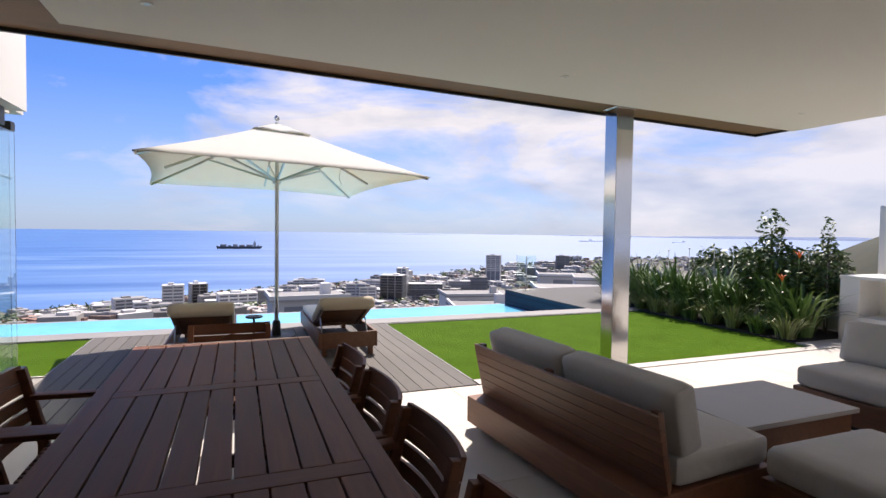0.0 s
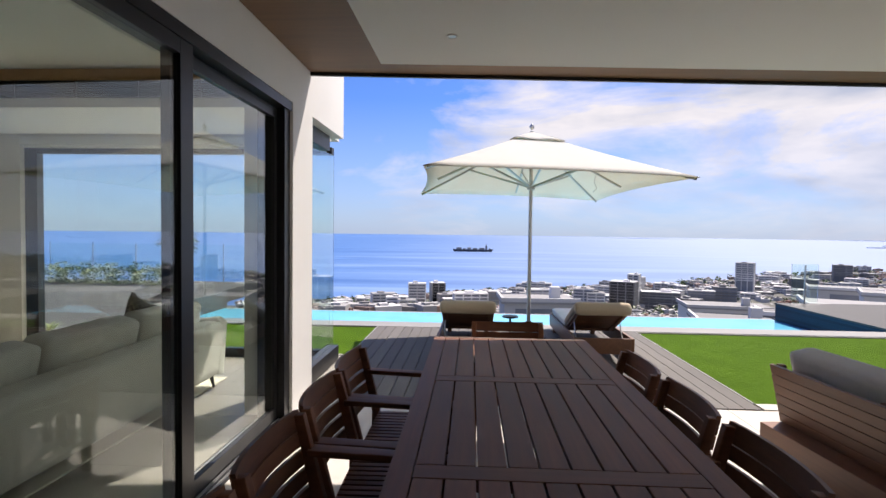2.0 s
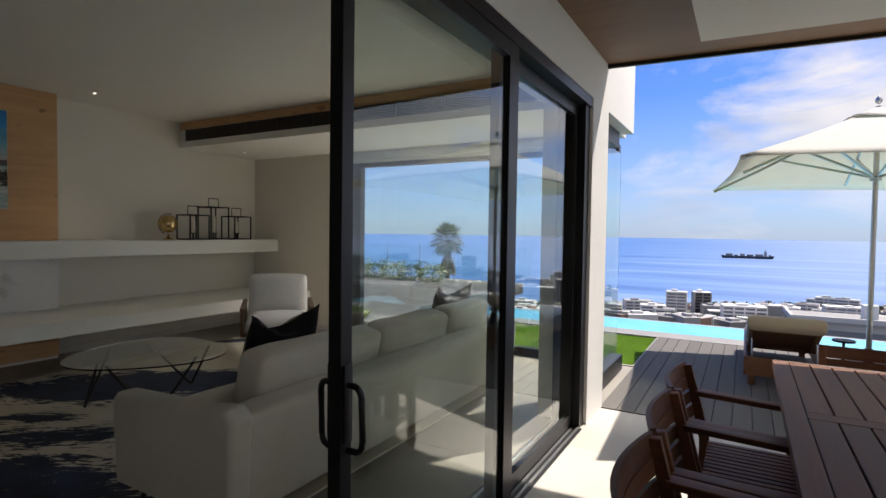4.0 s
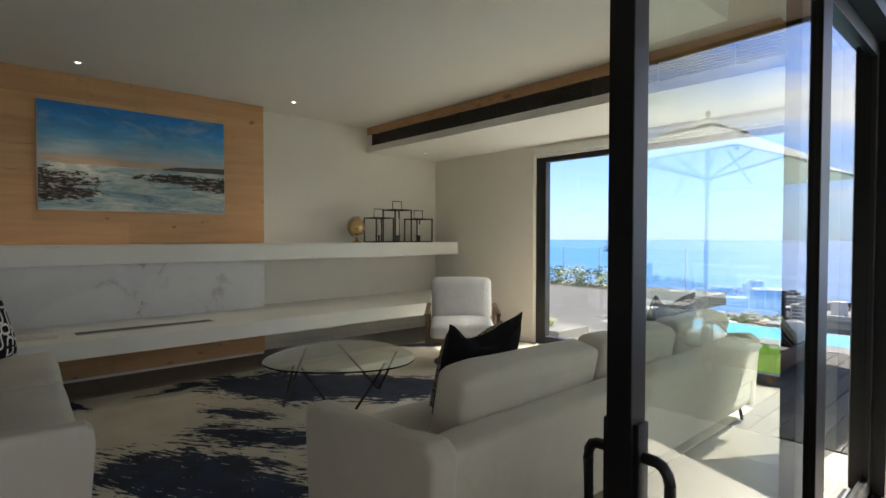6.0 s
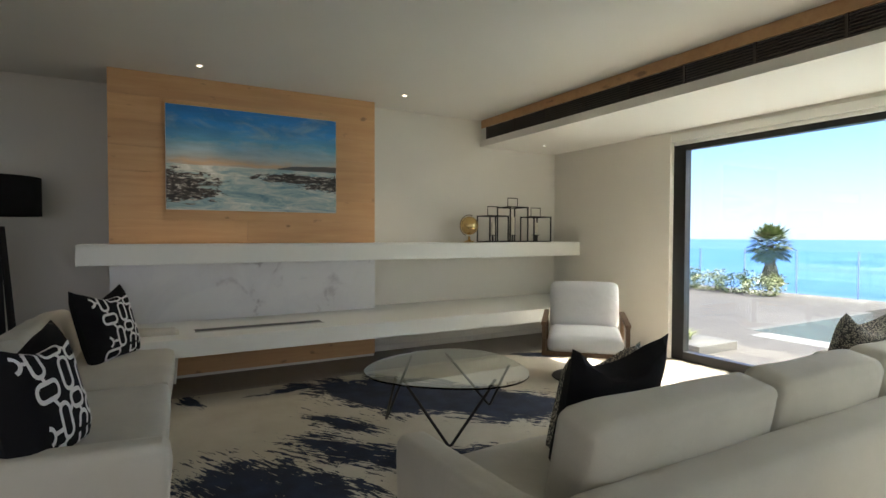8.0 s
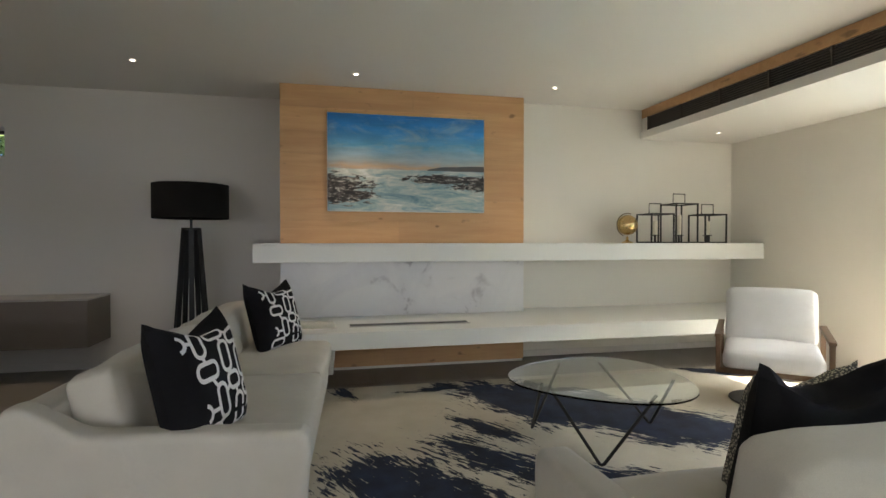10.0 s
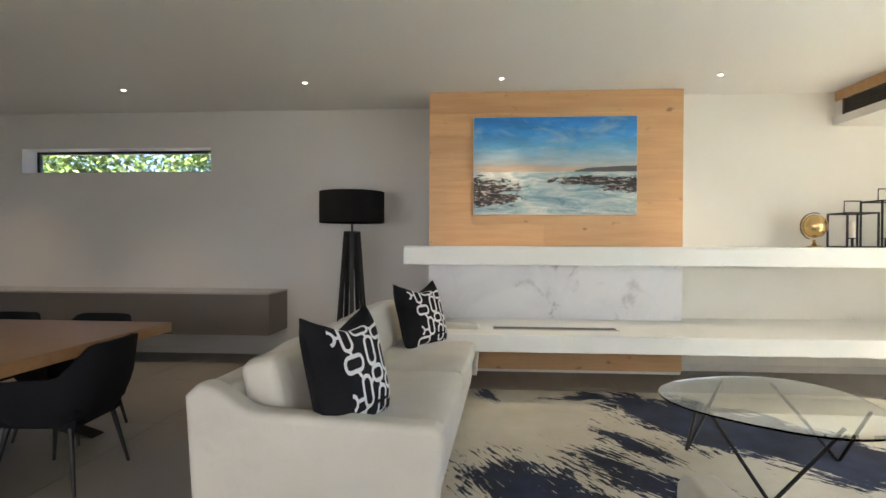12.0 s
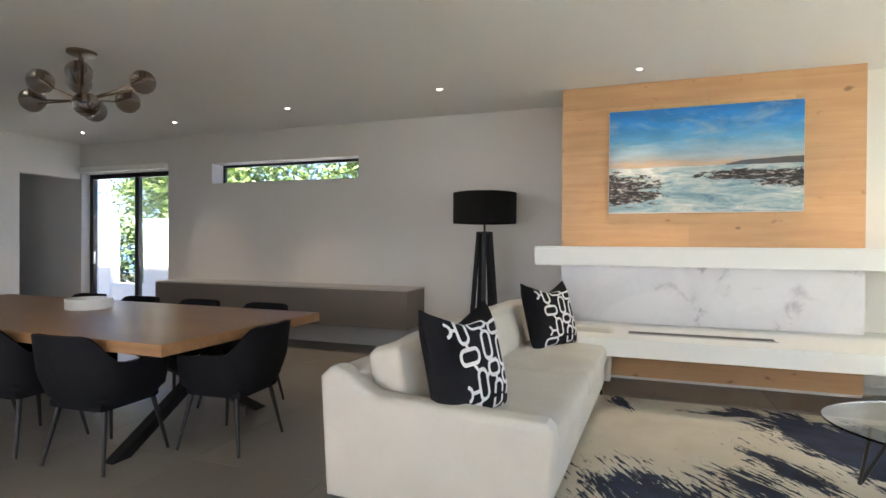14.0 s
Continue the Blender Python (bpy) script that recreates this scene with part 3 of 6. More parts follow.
leaf("door_1", 1.554, 2.89, -1.587, 0.052, 0.115, True)
leaf("door_2", 2.80, 4.24, -1.662, 0.09, 0.06)

# corner glazing north of the pier
cg = tagged(new("window_1"), "frameless corner glass with black head and sill", "", "", "structure")
part("head", boxes((-1.80, -1.66, 4.852, 5.80, 2.30, 2.454), bevel=0.003), M["black_alu"], cg, smooth=False)
part("sill", boxes((-1.80, -1.66, 4.852, NY + 0.1, 0.0, 0.16), bevel=0.003), M["black_alu"], cg, smooth=False)
pane(cg, (-1.726, -1.714, 4.852, NY + 0.06, 0.16, 2.30), "glass_green")

# north window
nw = tagged(new("window_2"), "wide black framed window looking out to sea", "", "", "structure")
for nm, d in (("jamb", (WX0, WX0 + 0.15, NY + 0.06, NY + 0.16, 0.0, WTOP)), ("rail", (WX0 + 0.15, -1.74, NY + 0.06, NY + 0.16, WTOP - 0.08, WTOP)), ("rail", (WX0 + 0.15, -1.74, NY + 0.06, NY + 0.16, 0.0, 0.10))):
    part(nm, boxes(d, bevel=0.004), M["black_alu"], nw, smooth=False)
pane(nw, (WX0 + 0.14, -1.78, NY + 0.105, NY + 0.117, 0.09, WTOP - 0.07))
blind = thing("roller_blind", "white rolled up blind in a slim head box", "blind")
part("head_box", boxes((WX0 + 0.02, -1.98, NY - 0.02, NY + 0.055, WTOP + 0.01, WTOP + 0.095), bevel=0.008), M["white_lacquer"], blind)
part("bottom_bar", boxes((WX0 + 0.04, -1.99, NY + 0.01, NY + 0.04, WTOP - 0.025, WTOP + 0.008), bevel=0.004), M["white_lacquer"], blind)

# slit window
sw = tagged(new("window_3"), "black framed horizontal slit window high in the wall", "", "", "structure")
frame_y(sw, SLIT[0], SLIT[1], WL - 0.27, WL - 0.22, SLIT[2], SLIT[3], 0.035)
pane(sw, (WL - 0.25, WL - 0.24, SLIT[0] + 0.03, SLIT[1] - 0.03, SLIT[2] + 0.03, SLIT[3] - 0.03))
# garden door
gd = tagged(new("door_3"), "black framed sliding garden door", "", "", "structure")
frame_y(gd, GDOOR[0] + 0.0, GDOOR[1], WL - 0.22, WL - 0.14, 0.0, GDOOR[3], 0.07, (-5.95,))
pane(gd, (WL - 0.185, WL - 0.175, GDOOR[0] + 0.06, GDOOR[1] - 0.06, 0.06, GDOOR[3] - 0.06))
part("handle", boxes((WL - 0.14, WL - 0.11, -6.86, -6.84, 0.95, 1.15), bevel=0.004), M["alu"], gd, "slim steel handle")
bl2 = thing("roller_blind", "white rolled up blind above the garden door", "blind")
part("head_box", boxes((WL + 0.001, WL + 0.08, GDOOR[0] + 0.02, GDOOR[1], 2.41, 2.49), bevel=0.008), M["white_lacquer"], bl2)


# downlights
def downlight(x, y, z, lit, group):
    t = thing("downlight", "small round recessed ceiling downlight" + (", switched on" if lit else " with a white rim"), "downlight", pose(x, y, z), group)
    bm = bmesh.new()
    lathe(bm, [(0.018, 0.0), (0.036, -0.001), (0.038, -0.004), (0.035, -0.006), (0.024, -0.005), (0.018, -0.001)], 20)
    part("rim", bm, M["white_lacquer"], t)
    bm = bmesh.new()
    lathe(bm, [(0.017, -0.001), (0.017, -0.003), (0.002, -0.0035)], 16)
    part("lens", bm, M["lamp_lens"] if lit else M["alu"], t)
    return t


k = Mat("lit_lens", 0.4)
k.b.inputs["Base Color"].default_value = (0.9, 0.85, 0.75, 1)
k.b.inputs["Emission Color"].default_value = (1.0, 0.90, 0.74, 1)
k.b.inputs["Emission Strength"].default_value = 3.5
M["lamp_lens"] = k.m
SPOTS = [(-6.63, 3.44), (-6.63, 1.44), (-6.66, -0.46), (-6.8, -2.40), (-6.95, -4.25), (-7.05, -6.05)]
for x, y in SPOTS:
    downlight(x, y, CEIL, True, "living room downlights")
    ld = bpy.data.lights.new("downlight_beam", "SPOT")
    ld.energy, ld.color, ld.spot_size, ld.spot_blend, ld.shadow_soft_size = 6.0, (1.0, 0.85, 0.66), radians(75), 0.8, 0.03
    lo = new("downlight_beam", ld)
    lo.matrix_basis = pose(x, y, CEIL - 0.012)
downlight(-6.74, 5.47, 2.53, True, "living room downlights")
for x, y in ((2.526, 3.80), (-0.296, 3.587), (5.35, 3.9), (2.5, 1.0), (-0.3, 0.8)):
    downlight(x, y, 2.672, False, "verandah downlights")


# ---------- terrace ----------
DX0, DX1, DY0, DY1 = -1.573, 2.31, 4.83, 8.30
deck = structure("deck_frame", boxes((DX0, DX1, DY0, DY1, -0.25, -0.03)), M["soil"], "grey composite deck")
n = 28
wd = (DX1 - DX0) / n
plank = mesh_of("deck_board", boxes((-wd / 2 + 0.003, wd / 2 - 0.003, DY0 + 0.003, DY1 - 0.003, -0.03, 0.0), bevel=0.002), M["deck"])
for i in range(n):
    piece("deck_board", plank, deck, pose(DX0 + wd * (i + 0.5), 0, 0))
structure("lawn_east", boxes((2.33, 7.3, 4.99, 8.27, -0.25, -0.02)), M["lawn"], "bright green artificial lawn")
structure("lawn_west", boxes((-4.6, DX0 - 0.02, 6.45, 8.36, -0.25, -0.02)), M["lawn"], "bright green artificial lawn strip by the pool")
structure("trim_lawn", boxes((2.312, 2.33, 4.99, 8.27, -0.2, 0.002), (2.33, 7.3, 8.27, 8.30, -0.2, -0.005), (DX0 - 0.018, DX0 - 0.002, 6.45, 8.36, -0.2, 0.002)), M["coping"], "grey lawn edging")
structure("pavement_2", boxes((-4.6, DX0 - 0.004, NY + 0.3, 6.44, -0.25, 0.0), (2.33, 9.5, 4.834, 4.985, -0.25, 0.0), (7.302, 9.5, 4.985, 5.212, -0.25, 0.0)), M["tile_out"], "cream paving strip")
# pool with tapering sea edge
structure("coping", boxes((-5.72, 6.5, 8.302, 8.72, -0.75, 0.004), (6.5, 9.4, 8.302, 8.60, -0.25, 0.004), bevel=0.004), M["coping"], "grey pool coping")
bm = bmesh.new()
prism(bm, [(-5.90, 8.722), (6.48, 8.722), (6.48, 12.2), (-5.90, 12.2)], -0.7, -0.38, "xy")
structure("water", bm, M["pool"], "turquoise infinity pool water")
bm = bmesh.new()
prism(bm, [(-5.90, 12.201), (6.48, 12.201), (6.48, 12.38), (-5.90, 12.38)], -1.6, -0.39, "xy")
structure("wall_pool_edge", bm, M["coping"], "wet infinity edge of the pool")
# raised platform at the end of the pool
k = Mat("dark_blue_mosaic", 0.5)
k.b.inputs["Specular IOR Level"].default_value = 0.2
br = k.n.new("ShaderNodeTexBrick")
for a, v in (("Scale", 12.0), ("Mortar Size", 0.02), ("Brick Width", 0.5), ("Row Height", 0.5)):
    br.inputs[a].default_value = v
br.inputs["Color1"].default_value, br.inputs["Color2"].default_value, br.inputs["Mortar"].default_value = (0.004, 0.016, 0.035, 1), (0.008, 0.04, 0.075, 1), (0.003, 0.008, 0.012, 1)
k.l.new(k.coords(rot=(1.5708, 0, 0)), br.inputs["Vector"])
k.colour(br.outputs["Color"])
M["mosaic"] = k.m
bm = bmesh.new()
prism(bm, [(6.482, 8.61), (9.38, 8.61), (9.38, 12.1), (6.482, 12.1)], -1.2, -0.03, "xy")
structure("wall_platform", bm, M["mosaic"], "dark blue mosaic end wall of the pool")
bm = bmesh.new()
prism(bm, [(6.47, 8.605), (9.4, 8.605), (9.4, 12.12), (6.47, 12.12)], -0.029, 0.003, "xy")
structure("platform", bm, M["dark_paving"], "grey paved terrace at the end of the pool")
# terrace beyond the pool's west end, planter, balustrade
bm = bmesh.new()
prism(bm, [(-12, NY + 0.32), (-4.61, NY + 0.32), (-4.61, 8.30), (-5.73, 8.30), (-5.73, 8.72), (-6.05, 8.73), (-6.05, 12.4), (-6.05, 14.6), (-12, 14.6)], -0.3, 0.0, "xy")
structure("pavement_3", bm, M["deck"], "weathered grey terrace beside the pool")
structure("trim_pool", boxes((-6.045, -5.905, 8.725, 12.4, -0.75, 0.004), bevel=0.004), M["planter"], "grey coping along the pool end")
structure("planter_wall", boxes((-7.6, -5.27, 6.55, 7.28, -0.1, 0.10), bevel=0.01), M["planter"], "low grey planter")
bal = thing("glass_balustrade", "frameless glass balustrade with slim posts along the terrace edge", "balustrade")
for i in range(5):
    x0 = -12 + i * 1.25
    bm = bmesh.new()
    tube(bm, [(x0, 14.5, 0), (x0, 14.5, 1.05)], 0.010)
    part("post", bm, M["alu"], bal)
    pane(bal, (x0 + 0.03, x0 + 1.22, 14.495, 14.505, 0.08, 1.02), "glass_green")
sc = thing("glass_screen", "clear glass screen pane on the pool terrace", "screen")
pane(sc, (6.75, 7.30, 12.0, 12.012, 0.03, 0.86), "glass_green")
part("post", boxes((7.02, 7.04, 11.985, 12.027, 0.003, 0.84), bevel=0.002), M["alu"], sc)

# steel verandah post
post = thing("verandah_post", "tall polished stainless steel square post holding up the roof", "post")
part("shaft", boxes((3.90, 4.12, 4.86, 5.05, 0.012, 2.80), bevel=0.006), M["steel"], post, smooth=False)
part("base_plate", boxes((3.88, 4.14, 4.84, 5.07, 0.0, 0.012), bevel=0.003), M["steel"], post, smooth=False)
part("head_plate", boxes((3.88, 4.14, 4.84, 5.07, 2.80, 2.82), bevel=0.003), M["steel"], post, smooth=False)


# ---------- verandah furniture ----------
# long dark table: side rails, cross bands, planks
tx0, tx1, ty0, ty1, tz = -0.402, 0.604, 0.84, 3.828, 0.758
table = thing("garden_table", "long dark stained slatted teak dining table", "table")
rail_w = 0.075
part("side_rail", boxes((tx0, tx0 + rail_w, ty0, ty1, tz - 0.04, tz), bevel=0.004), M["teak"], table, smooth=False)
part("side_rail", boxes((tx1 - rail_w, tx1, ty0, ty1, tz - 0.04, tz), bevel=0.004), M["teak"], table, smooth=False)
bands = [ty0, ty0 + 0.955, ty0 + 1.955, ty1 - 0.03]
for i, y in enumerate(bands):
    w = 0.085 if 0 < i < 3 else 0.03
    part("cross_band", boxes((tx0 + rail_w + 0.001, tx1 - rail_w - 0.001, y, y + w, tz - 0.04, tz - 0.0005), bevel=0.003), M["teak_x"], table, smooth=False)
np_ = 9
pw = (tx1 - tx0 - 2 * rail_w) / np_
for a, b in ((bands[0] + 0.03, bands[1]), (bands[1] + 0.085, bands[2]), (bands[2] + 0.085, bands[3])):
    me = mesh_of("plank", boxes((-pw / 2 + 0.0035, pw / 2 - 0.0035, -(b - a) / 2 + 0.003, (b - a) / 2 - 0.003, -0.026, 0.0), bevel=0.003), M["teak"])
    for i in range(np_):
        piece("plank", me, table, pose(tx0 + rail_w + pw * (i + 0.5), (a + b) / 2, tz - 0.001))
# sun on the table's far end, painted as a thin pale strip
part("painted_sun_edge", boxes((tx0 + 0.002, tx1 - 0.002, ty1 + 0.0005, ty1 + 0.005, tz - 0.03, tz + 0.001)), M["stone_top"], table, "pale strip painted as sunlight on the table's end", smooth=False)
for x in (tx0 + 0.07, tx1 - 0.15):
    for y in (ty0 + 0.12, ty1 - 0.2):
        part("leg", boxes((x, x + 0.08, y, y + 0.08, 0, tz - 0.04), bevel=0.005), M["teak"], table, smooth=False)
part("apron", boxes((tx0 + 0.09, tx0 + 0.115, ty0 + 0.2, ty1 - 0.2, tz - 0.12, tz - 0.041), (tx1 - 0.115, tx1 - 0.09, ty0 + 0.2, ty1 - 0.2, tz - 0.12, tz - 0.041)), M["teak"], table, smooth=False)


def slat_chair():
    """A garden armchair that faces -y, origin on the floor under the seat."""
    t = thing("garden_armchair", "dark stained teak armchair with a curved slatted back", "chair", None, "chairs round the garden table")
    W, D = 0.54, 0.50
    for s in (-1, 1):
        x = s * (W / 2 - 0.022)
        bm = bmesh.new()
        prism(bm, [(0.20, 0), (0.245, 0), (0.245, 0.42), (0.325, 0.785), (0.29, 0.79), (0.20, 0.44)], x - 0.018, x + 0.018, "yz", 0.004)
        part("back_leg", bm, M["teak"], t)
        part("front_leg", boxes((x - 0.02, x + 0.02, -D / 2, -D / 2 + 0.042, 0, 0.62), bevel=0.004), M["teak"], t)
        bm = bmesh.new()
        prism(bm, [(-D / 2 - 0.05, 0.618), (-D / 2 - 0.05, 0.640), (0.0, 0.655), (0.27, 0.665), (0.27, 0.64), (0.0, 0.63)], x - 0.032, x + 0.032, "yz", 0.006)
        part("armrest", bm, M["teak"], t)
        part("side_rail", boxes((x - 0.014, x + 0.014, -D / 2 + 0.04, 0.2, 0.345, 0.405), bevel=0.003), M["teak"], t)
    part("front_rail", boxes((-W / 2 + 0.04, W / 2 - 0.04, -D / 2 + 0.005, -D / 2 + 0.03, 0.345, 0.405), bevel=0.003), M["teak_x"], t)
    me = mesh_of("seat_slat", boxes((-0.016, 0.016, -D / 2 - 0.005, 0.205, 0, 0.018), bevel=0.003), M["teak"])
    for i in range(11):
        piece("seat_slat", me, t, pose(-0.215 + i * 0.043, 0, 0.406))
    for i in range(5):
        z = 0.50 + i * 0.066
        bm = bmesh.new()
        h = 0.0265 if i < 4 else 0.036
        pts = []
        for j in range(9):
            u = -1 + 2 * j / 8
            pts.append((u * (W / 2 - 0.006), 0.016 + 0.045 * (1 - u * u)))
        outline = [(a, b) for a, b in pts] + [(a, b - 0.018) for a, b in reversed(pts)]
        prism(bm, outline, -h, h, "xy")
        bmesh.ops.transform(bm, matrix=pose(0, 0.235 + (z - 0.42) * 0.225, z, -12), verts=bm.verts)
        part("back_slat", bm, M["teak_x"], t)
    return t


ch = slat_chair()
spots = [(-0.48, 3.07, 90), (-0.48, 2.52, 91), (-0.48, 1.95, 90), (0.42, 3.12, -90), (0.44, 2.55, -91), (0.46, 1.97, -90), (0.46, 1.33, -90), (0.115, 3.93, 0), (-0.48, 1.36, 90)]
ch.matrix_basis = pose(*spots[0][:2], 0, 0, 0, spots[0][2])
for x, y, a in spots[1:]:
    copy_thing(ch, pose(x, y, 0, 0, 0, a))


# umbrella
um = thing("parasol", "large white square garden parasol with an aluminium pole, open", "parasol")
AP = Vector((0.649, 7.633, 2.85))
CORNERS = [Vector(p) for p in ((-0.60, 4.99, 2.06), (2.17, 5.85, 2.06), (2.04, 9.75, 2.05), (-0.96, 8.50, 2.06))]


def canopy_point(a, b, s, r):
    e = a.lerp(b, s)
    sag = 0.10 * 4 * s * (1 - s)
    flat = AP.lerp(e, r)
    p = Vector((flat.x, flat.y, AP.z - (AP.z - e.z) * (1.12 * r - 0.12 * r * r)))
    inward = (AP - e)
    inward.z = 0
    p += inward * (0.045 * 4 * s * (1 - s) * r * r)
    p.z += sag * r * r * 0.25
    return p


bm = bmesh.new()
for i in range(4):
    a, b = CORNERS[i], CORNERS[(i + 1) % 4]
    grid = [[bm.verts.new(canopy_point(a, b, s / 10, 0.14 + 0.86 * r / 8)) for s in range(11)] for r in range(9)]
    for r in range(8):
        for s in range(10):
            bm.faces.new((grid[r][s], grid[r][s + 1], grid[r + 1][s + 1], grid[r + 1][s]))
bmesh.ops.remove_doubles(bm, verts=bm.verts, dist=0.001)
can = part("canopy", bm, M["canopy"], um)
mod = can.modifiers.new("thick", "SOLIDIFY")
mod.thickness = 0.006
bm = bmesh.new()
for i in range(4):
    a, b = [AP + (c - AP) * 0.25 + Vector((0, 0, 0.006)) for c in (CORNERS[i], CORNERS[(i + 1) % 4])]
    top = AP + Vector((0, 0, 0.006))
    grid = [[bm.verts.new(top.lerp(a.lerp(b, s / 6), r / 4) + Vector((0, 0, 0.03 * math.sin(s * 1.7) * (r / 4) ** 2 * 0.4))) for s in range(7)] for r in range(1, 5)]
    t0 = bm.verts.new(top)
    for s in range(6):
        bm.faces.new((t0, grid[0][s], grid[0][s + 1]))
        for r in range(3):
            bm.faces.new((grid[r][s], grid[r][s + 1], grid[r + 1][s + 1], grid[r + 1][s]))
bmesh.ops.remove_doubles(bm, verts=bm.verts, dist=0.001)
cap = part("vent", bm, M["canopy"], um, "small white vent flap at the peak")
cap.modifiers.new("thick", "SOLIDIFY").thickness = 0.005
bm = bmesh.new()
tube(bm, [(AP.x, AP.y, 0.05), (AP.x, AP.y, 2.86)], 0.026, 14)
part("pole", bm, M["alu"], um)
bm = bmesh.new()
lathe(bm, [(0.012, 0.0), (0.03, 0.02), (0.034, 0.045), (0.02, 0.07), (0.006, 0.085)], 12, (AP.x, AP.y, AP.z + 0.03))
part("finial", bm, M["alu"], um)
bm = bmesh.new()
lathe(bm, [(0.03, 0), (0.055, 0.01), (0.055, 0.06), (0.03, 0.07)], 14, (AP.x, AP.y, 2.05))
part("hub", bm, M["alu"], um)
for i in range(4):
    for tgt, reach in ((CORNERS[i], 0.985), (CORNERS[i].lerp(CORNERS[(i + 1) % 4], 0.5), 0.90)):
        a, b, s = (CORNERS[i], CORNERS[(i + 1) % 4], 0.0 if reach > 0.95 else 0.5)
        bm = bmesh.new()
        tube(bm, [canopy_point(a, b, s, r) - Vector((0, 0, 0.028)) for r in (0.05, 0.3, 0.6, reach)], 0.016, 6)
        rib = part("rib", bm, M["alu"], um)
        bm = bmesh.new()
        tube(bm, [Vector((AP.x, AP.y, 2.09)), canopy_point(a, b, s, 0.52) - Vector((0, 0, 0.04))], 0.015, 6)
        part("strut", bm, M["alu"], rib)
bm = bmesh.new()
lathe(bm, [(0.24, 0), (0.25, 0.015), (0.24, 0.035), (0.06, 0.045), (0.05, 0.22), (0.035, 0.24)], 24, (AP.x, AP.y, 0.0))
part("base", bm, M["black_steel"], um, "dark round base")
bm = bmesh.new()
tube(bm, [(1.36, 6.85, 2.22), (1.33, 6.86, 2.10), (1.36, 6.85, 2.02), (1.32, 6.87, 1.97)], 0.004, 5)
part("cord", bm, M["white_print"], um)


def lounger(x, y):
    t = thing("sun_lounger", "teak sun lounger with a raised back and beige mattress", "lounger", pose(x, y, 0), "loungers by the pool")
    part("side_board", boxes((-0.34, -0.31, -0.40, 1.45, 0.10, 0.28), bevel=0.005), M["teak_red"], t)
    part("side_board", boxes((0.31, 0.34, -0.40, 1.45, 0.10, 0.28), bevel=0.005), M["teak_red"], t)
    part("end_board", boxes((-0.31, 0.31, -0.40, -0.37, 0.10, 0.28), bevel=0.005), M["teak_red"], t)
    part("end_board", boxes((-0.31, 0.31, 1.42, 1.45, 0.10, 0.28), bevel=0.005), M["teak_red"], t)
    for sx in (-0.3, 0.24):
        for sy in (-0.36, 1.34):
            part("leg", boxes((sx, sx + 0.06, sy, sy + 0.06, 0, 0.10), bevel=0.004), M["teak_red"], t)
    part("bed", boxes((-0.31, 0.31, 0.35, 1.42, 0.23, 0.26)), M["teak_red"], t)
    # raised back, hinged at y = 0.35, leaning towards -y
    m = pose(0, 0.35, 0.27, 155.5)
    me = mesh_of("back_slat", boxes((-0.30, 0.30, -0.034, 0.034, -0.012, 0.012), bevel=0.003), M["teak_red"])
    for i in range(9):
        piece("back_slat", me, t, m @ pose(0, 0.06 + i * 0.075, 0))
    for a in (-0.28, 0.24):
        bm = bmesh.new()
        box(bm, a, a + 0.04, 0, 0.70, 0.012, 0.04, 0.003, m)
        part("back_bearer", bm, M["teak_red"], t)
    bm = bmesh.new()
    soft(bm, 0.32, 0.40, 0.05, 0.045, (0, 0, 0.01), 8, m @ pose(0, 0.37, -0.065))
    soft(bm, 0.325, 0.06, 0.075, 0.055, (0, 0.01, 0), 8, m @ pose(0, 0.73, -0.03))
    part("back_cushion", bm, M["cream_canvas"], t)
    bm = bmesh.new()
    soft(bm, 0.32, 0.54, 0.05, 0.045, (0, 0, 0.01), 8, pose(0, 0.90, 0.315))
    part("mattress", bm, M["white_fabric"], t)
    for a in (-0.27, 0.27):
        bm = bmesh.new()
        tube(bm, [(a, -0.02, 0.42), (a, -0.18, 0.2)], 0.008, 6)
        part("stay", bm, M["alu"], t)
    return t


lounger(-0.19, 6.65)
lounger(1.36, 6.72)
st = thing("side_table", "small dark round side table between the loungers", "table", pose(0.35, 7.05, 0))
bm = bmesh.new()
lathe(bm, [(0.002, 0.378), (0.095, 0.38), (0.10, 0.385), (0.10, 0.395), (0.095, 0.40), (0.002, 0.40)], 24)
part("top", bm, M["black_steel"], st)
bm = bmesh.new()
lathe(bm, [(0.14, 0), (0.14, 0.012), (0.02, 0.02), (0.012, 0.38)], 16)
part("stem", bm, M["black_steel"], st)


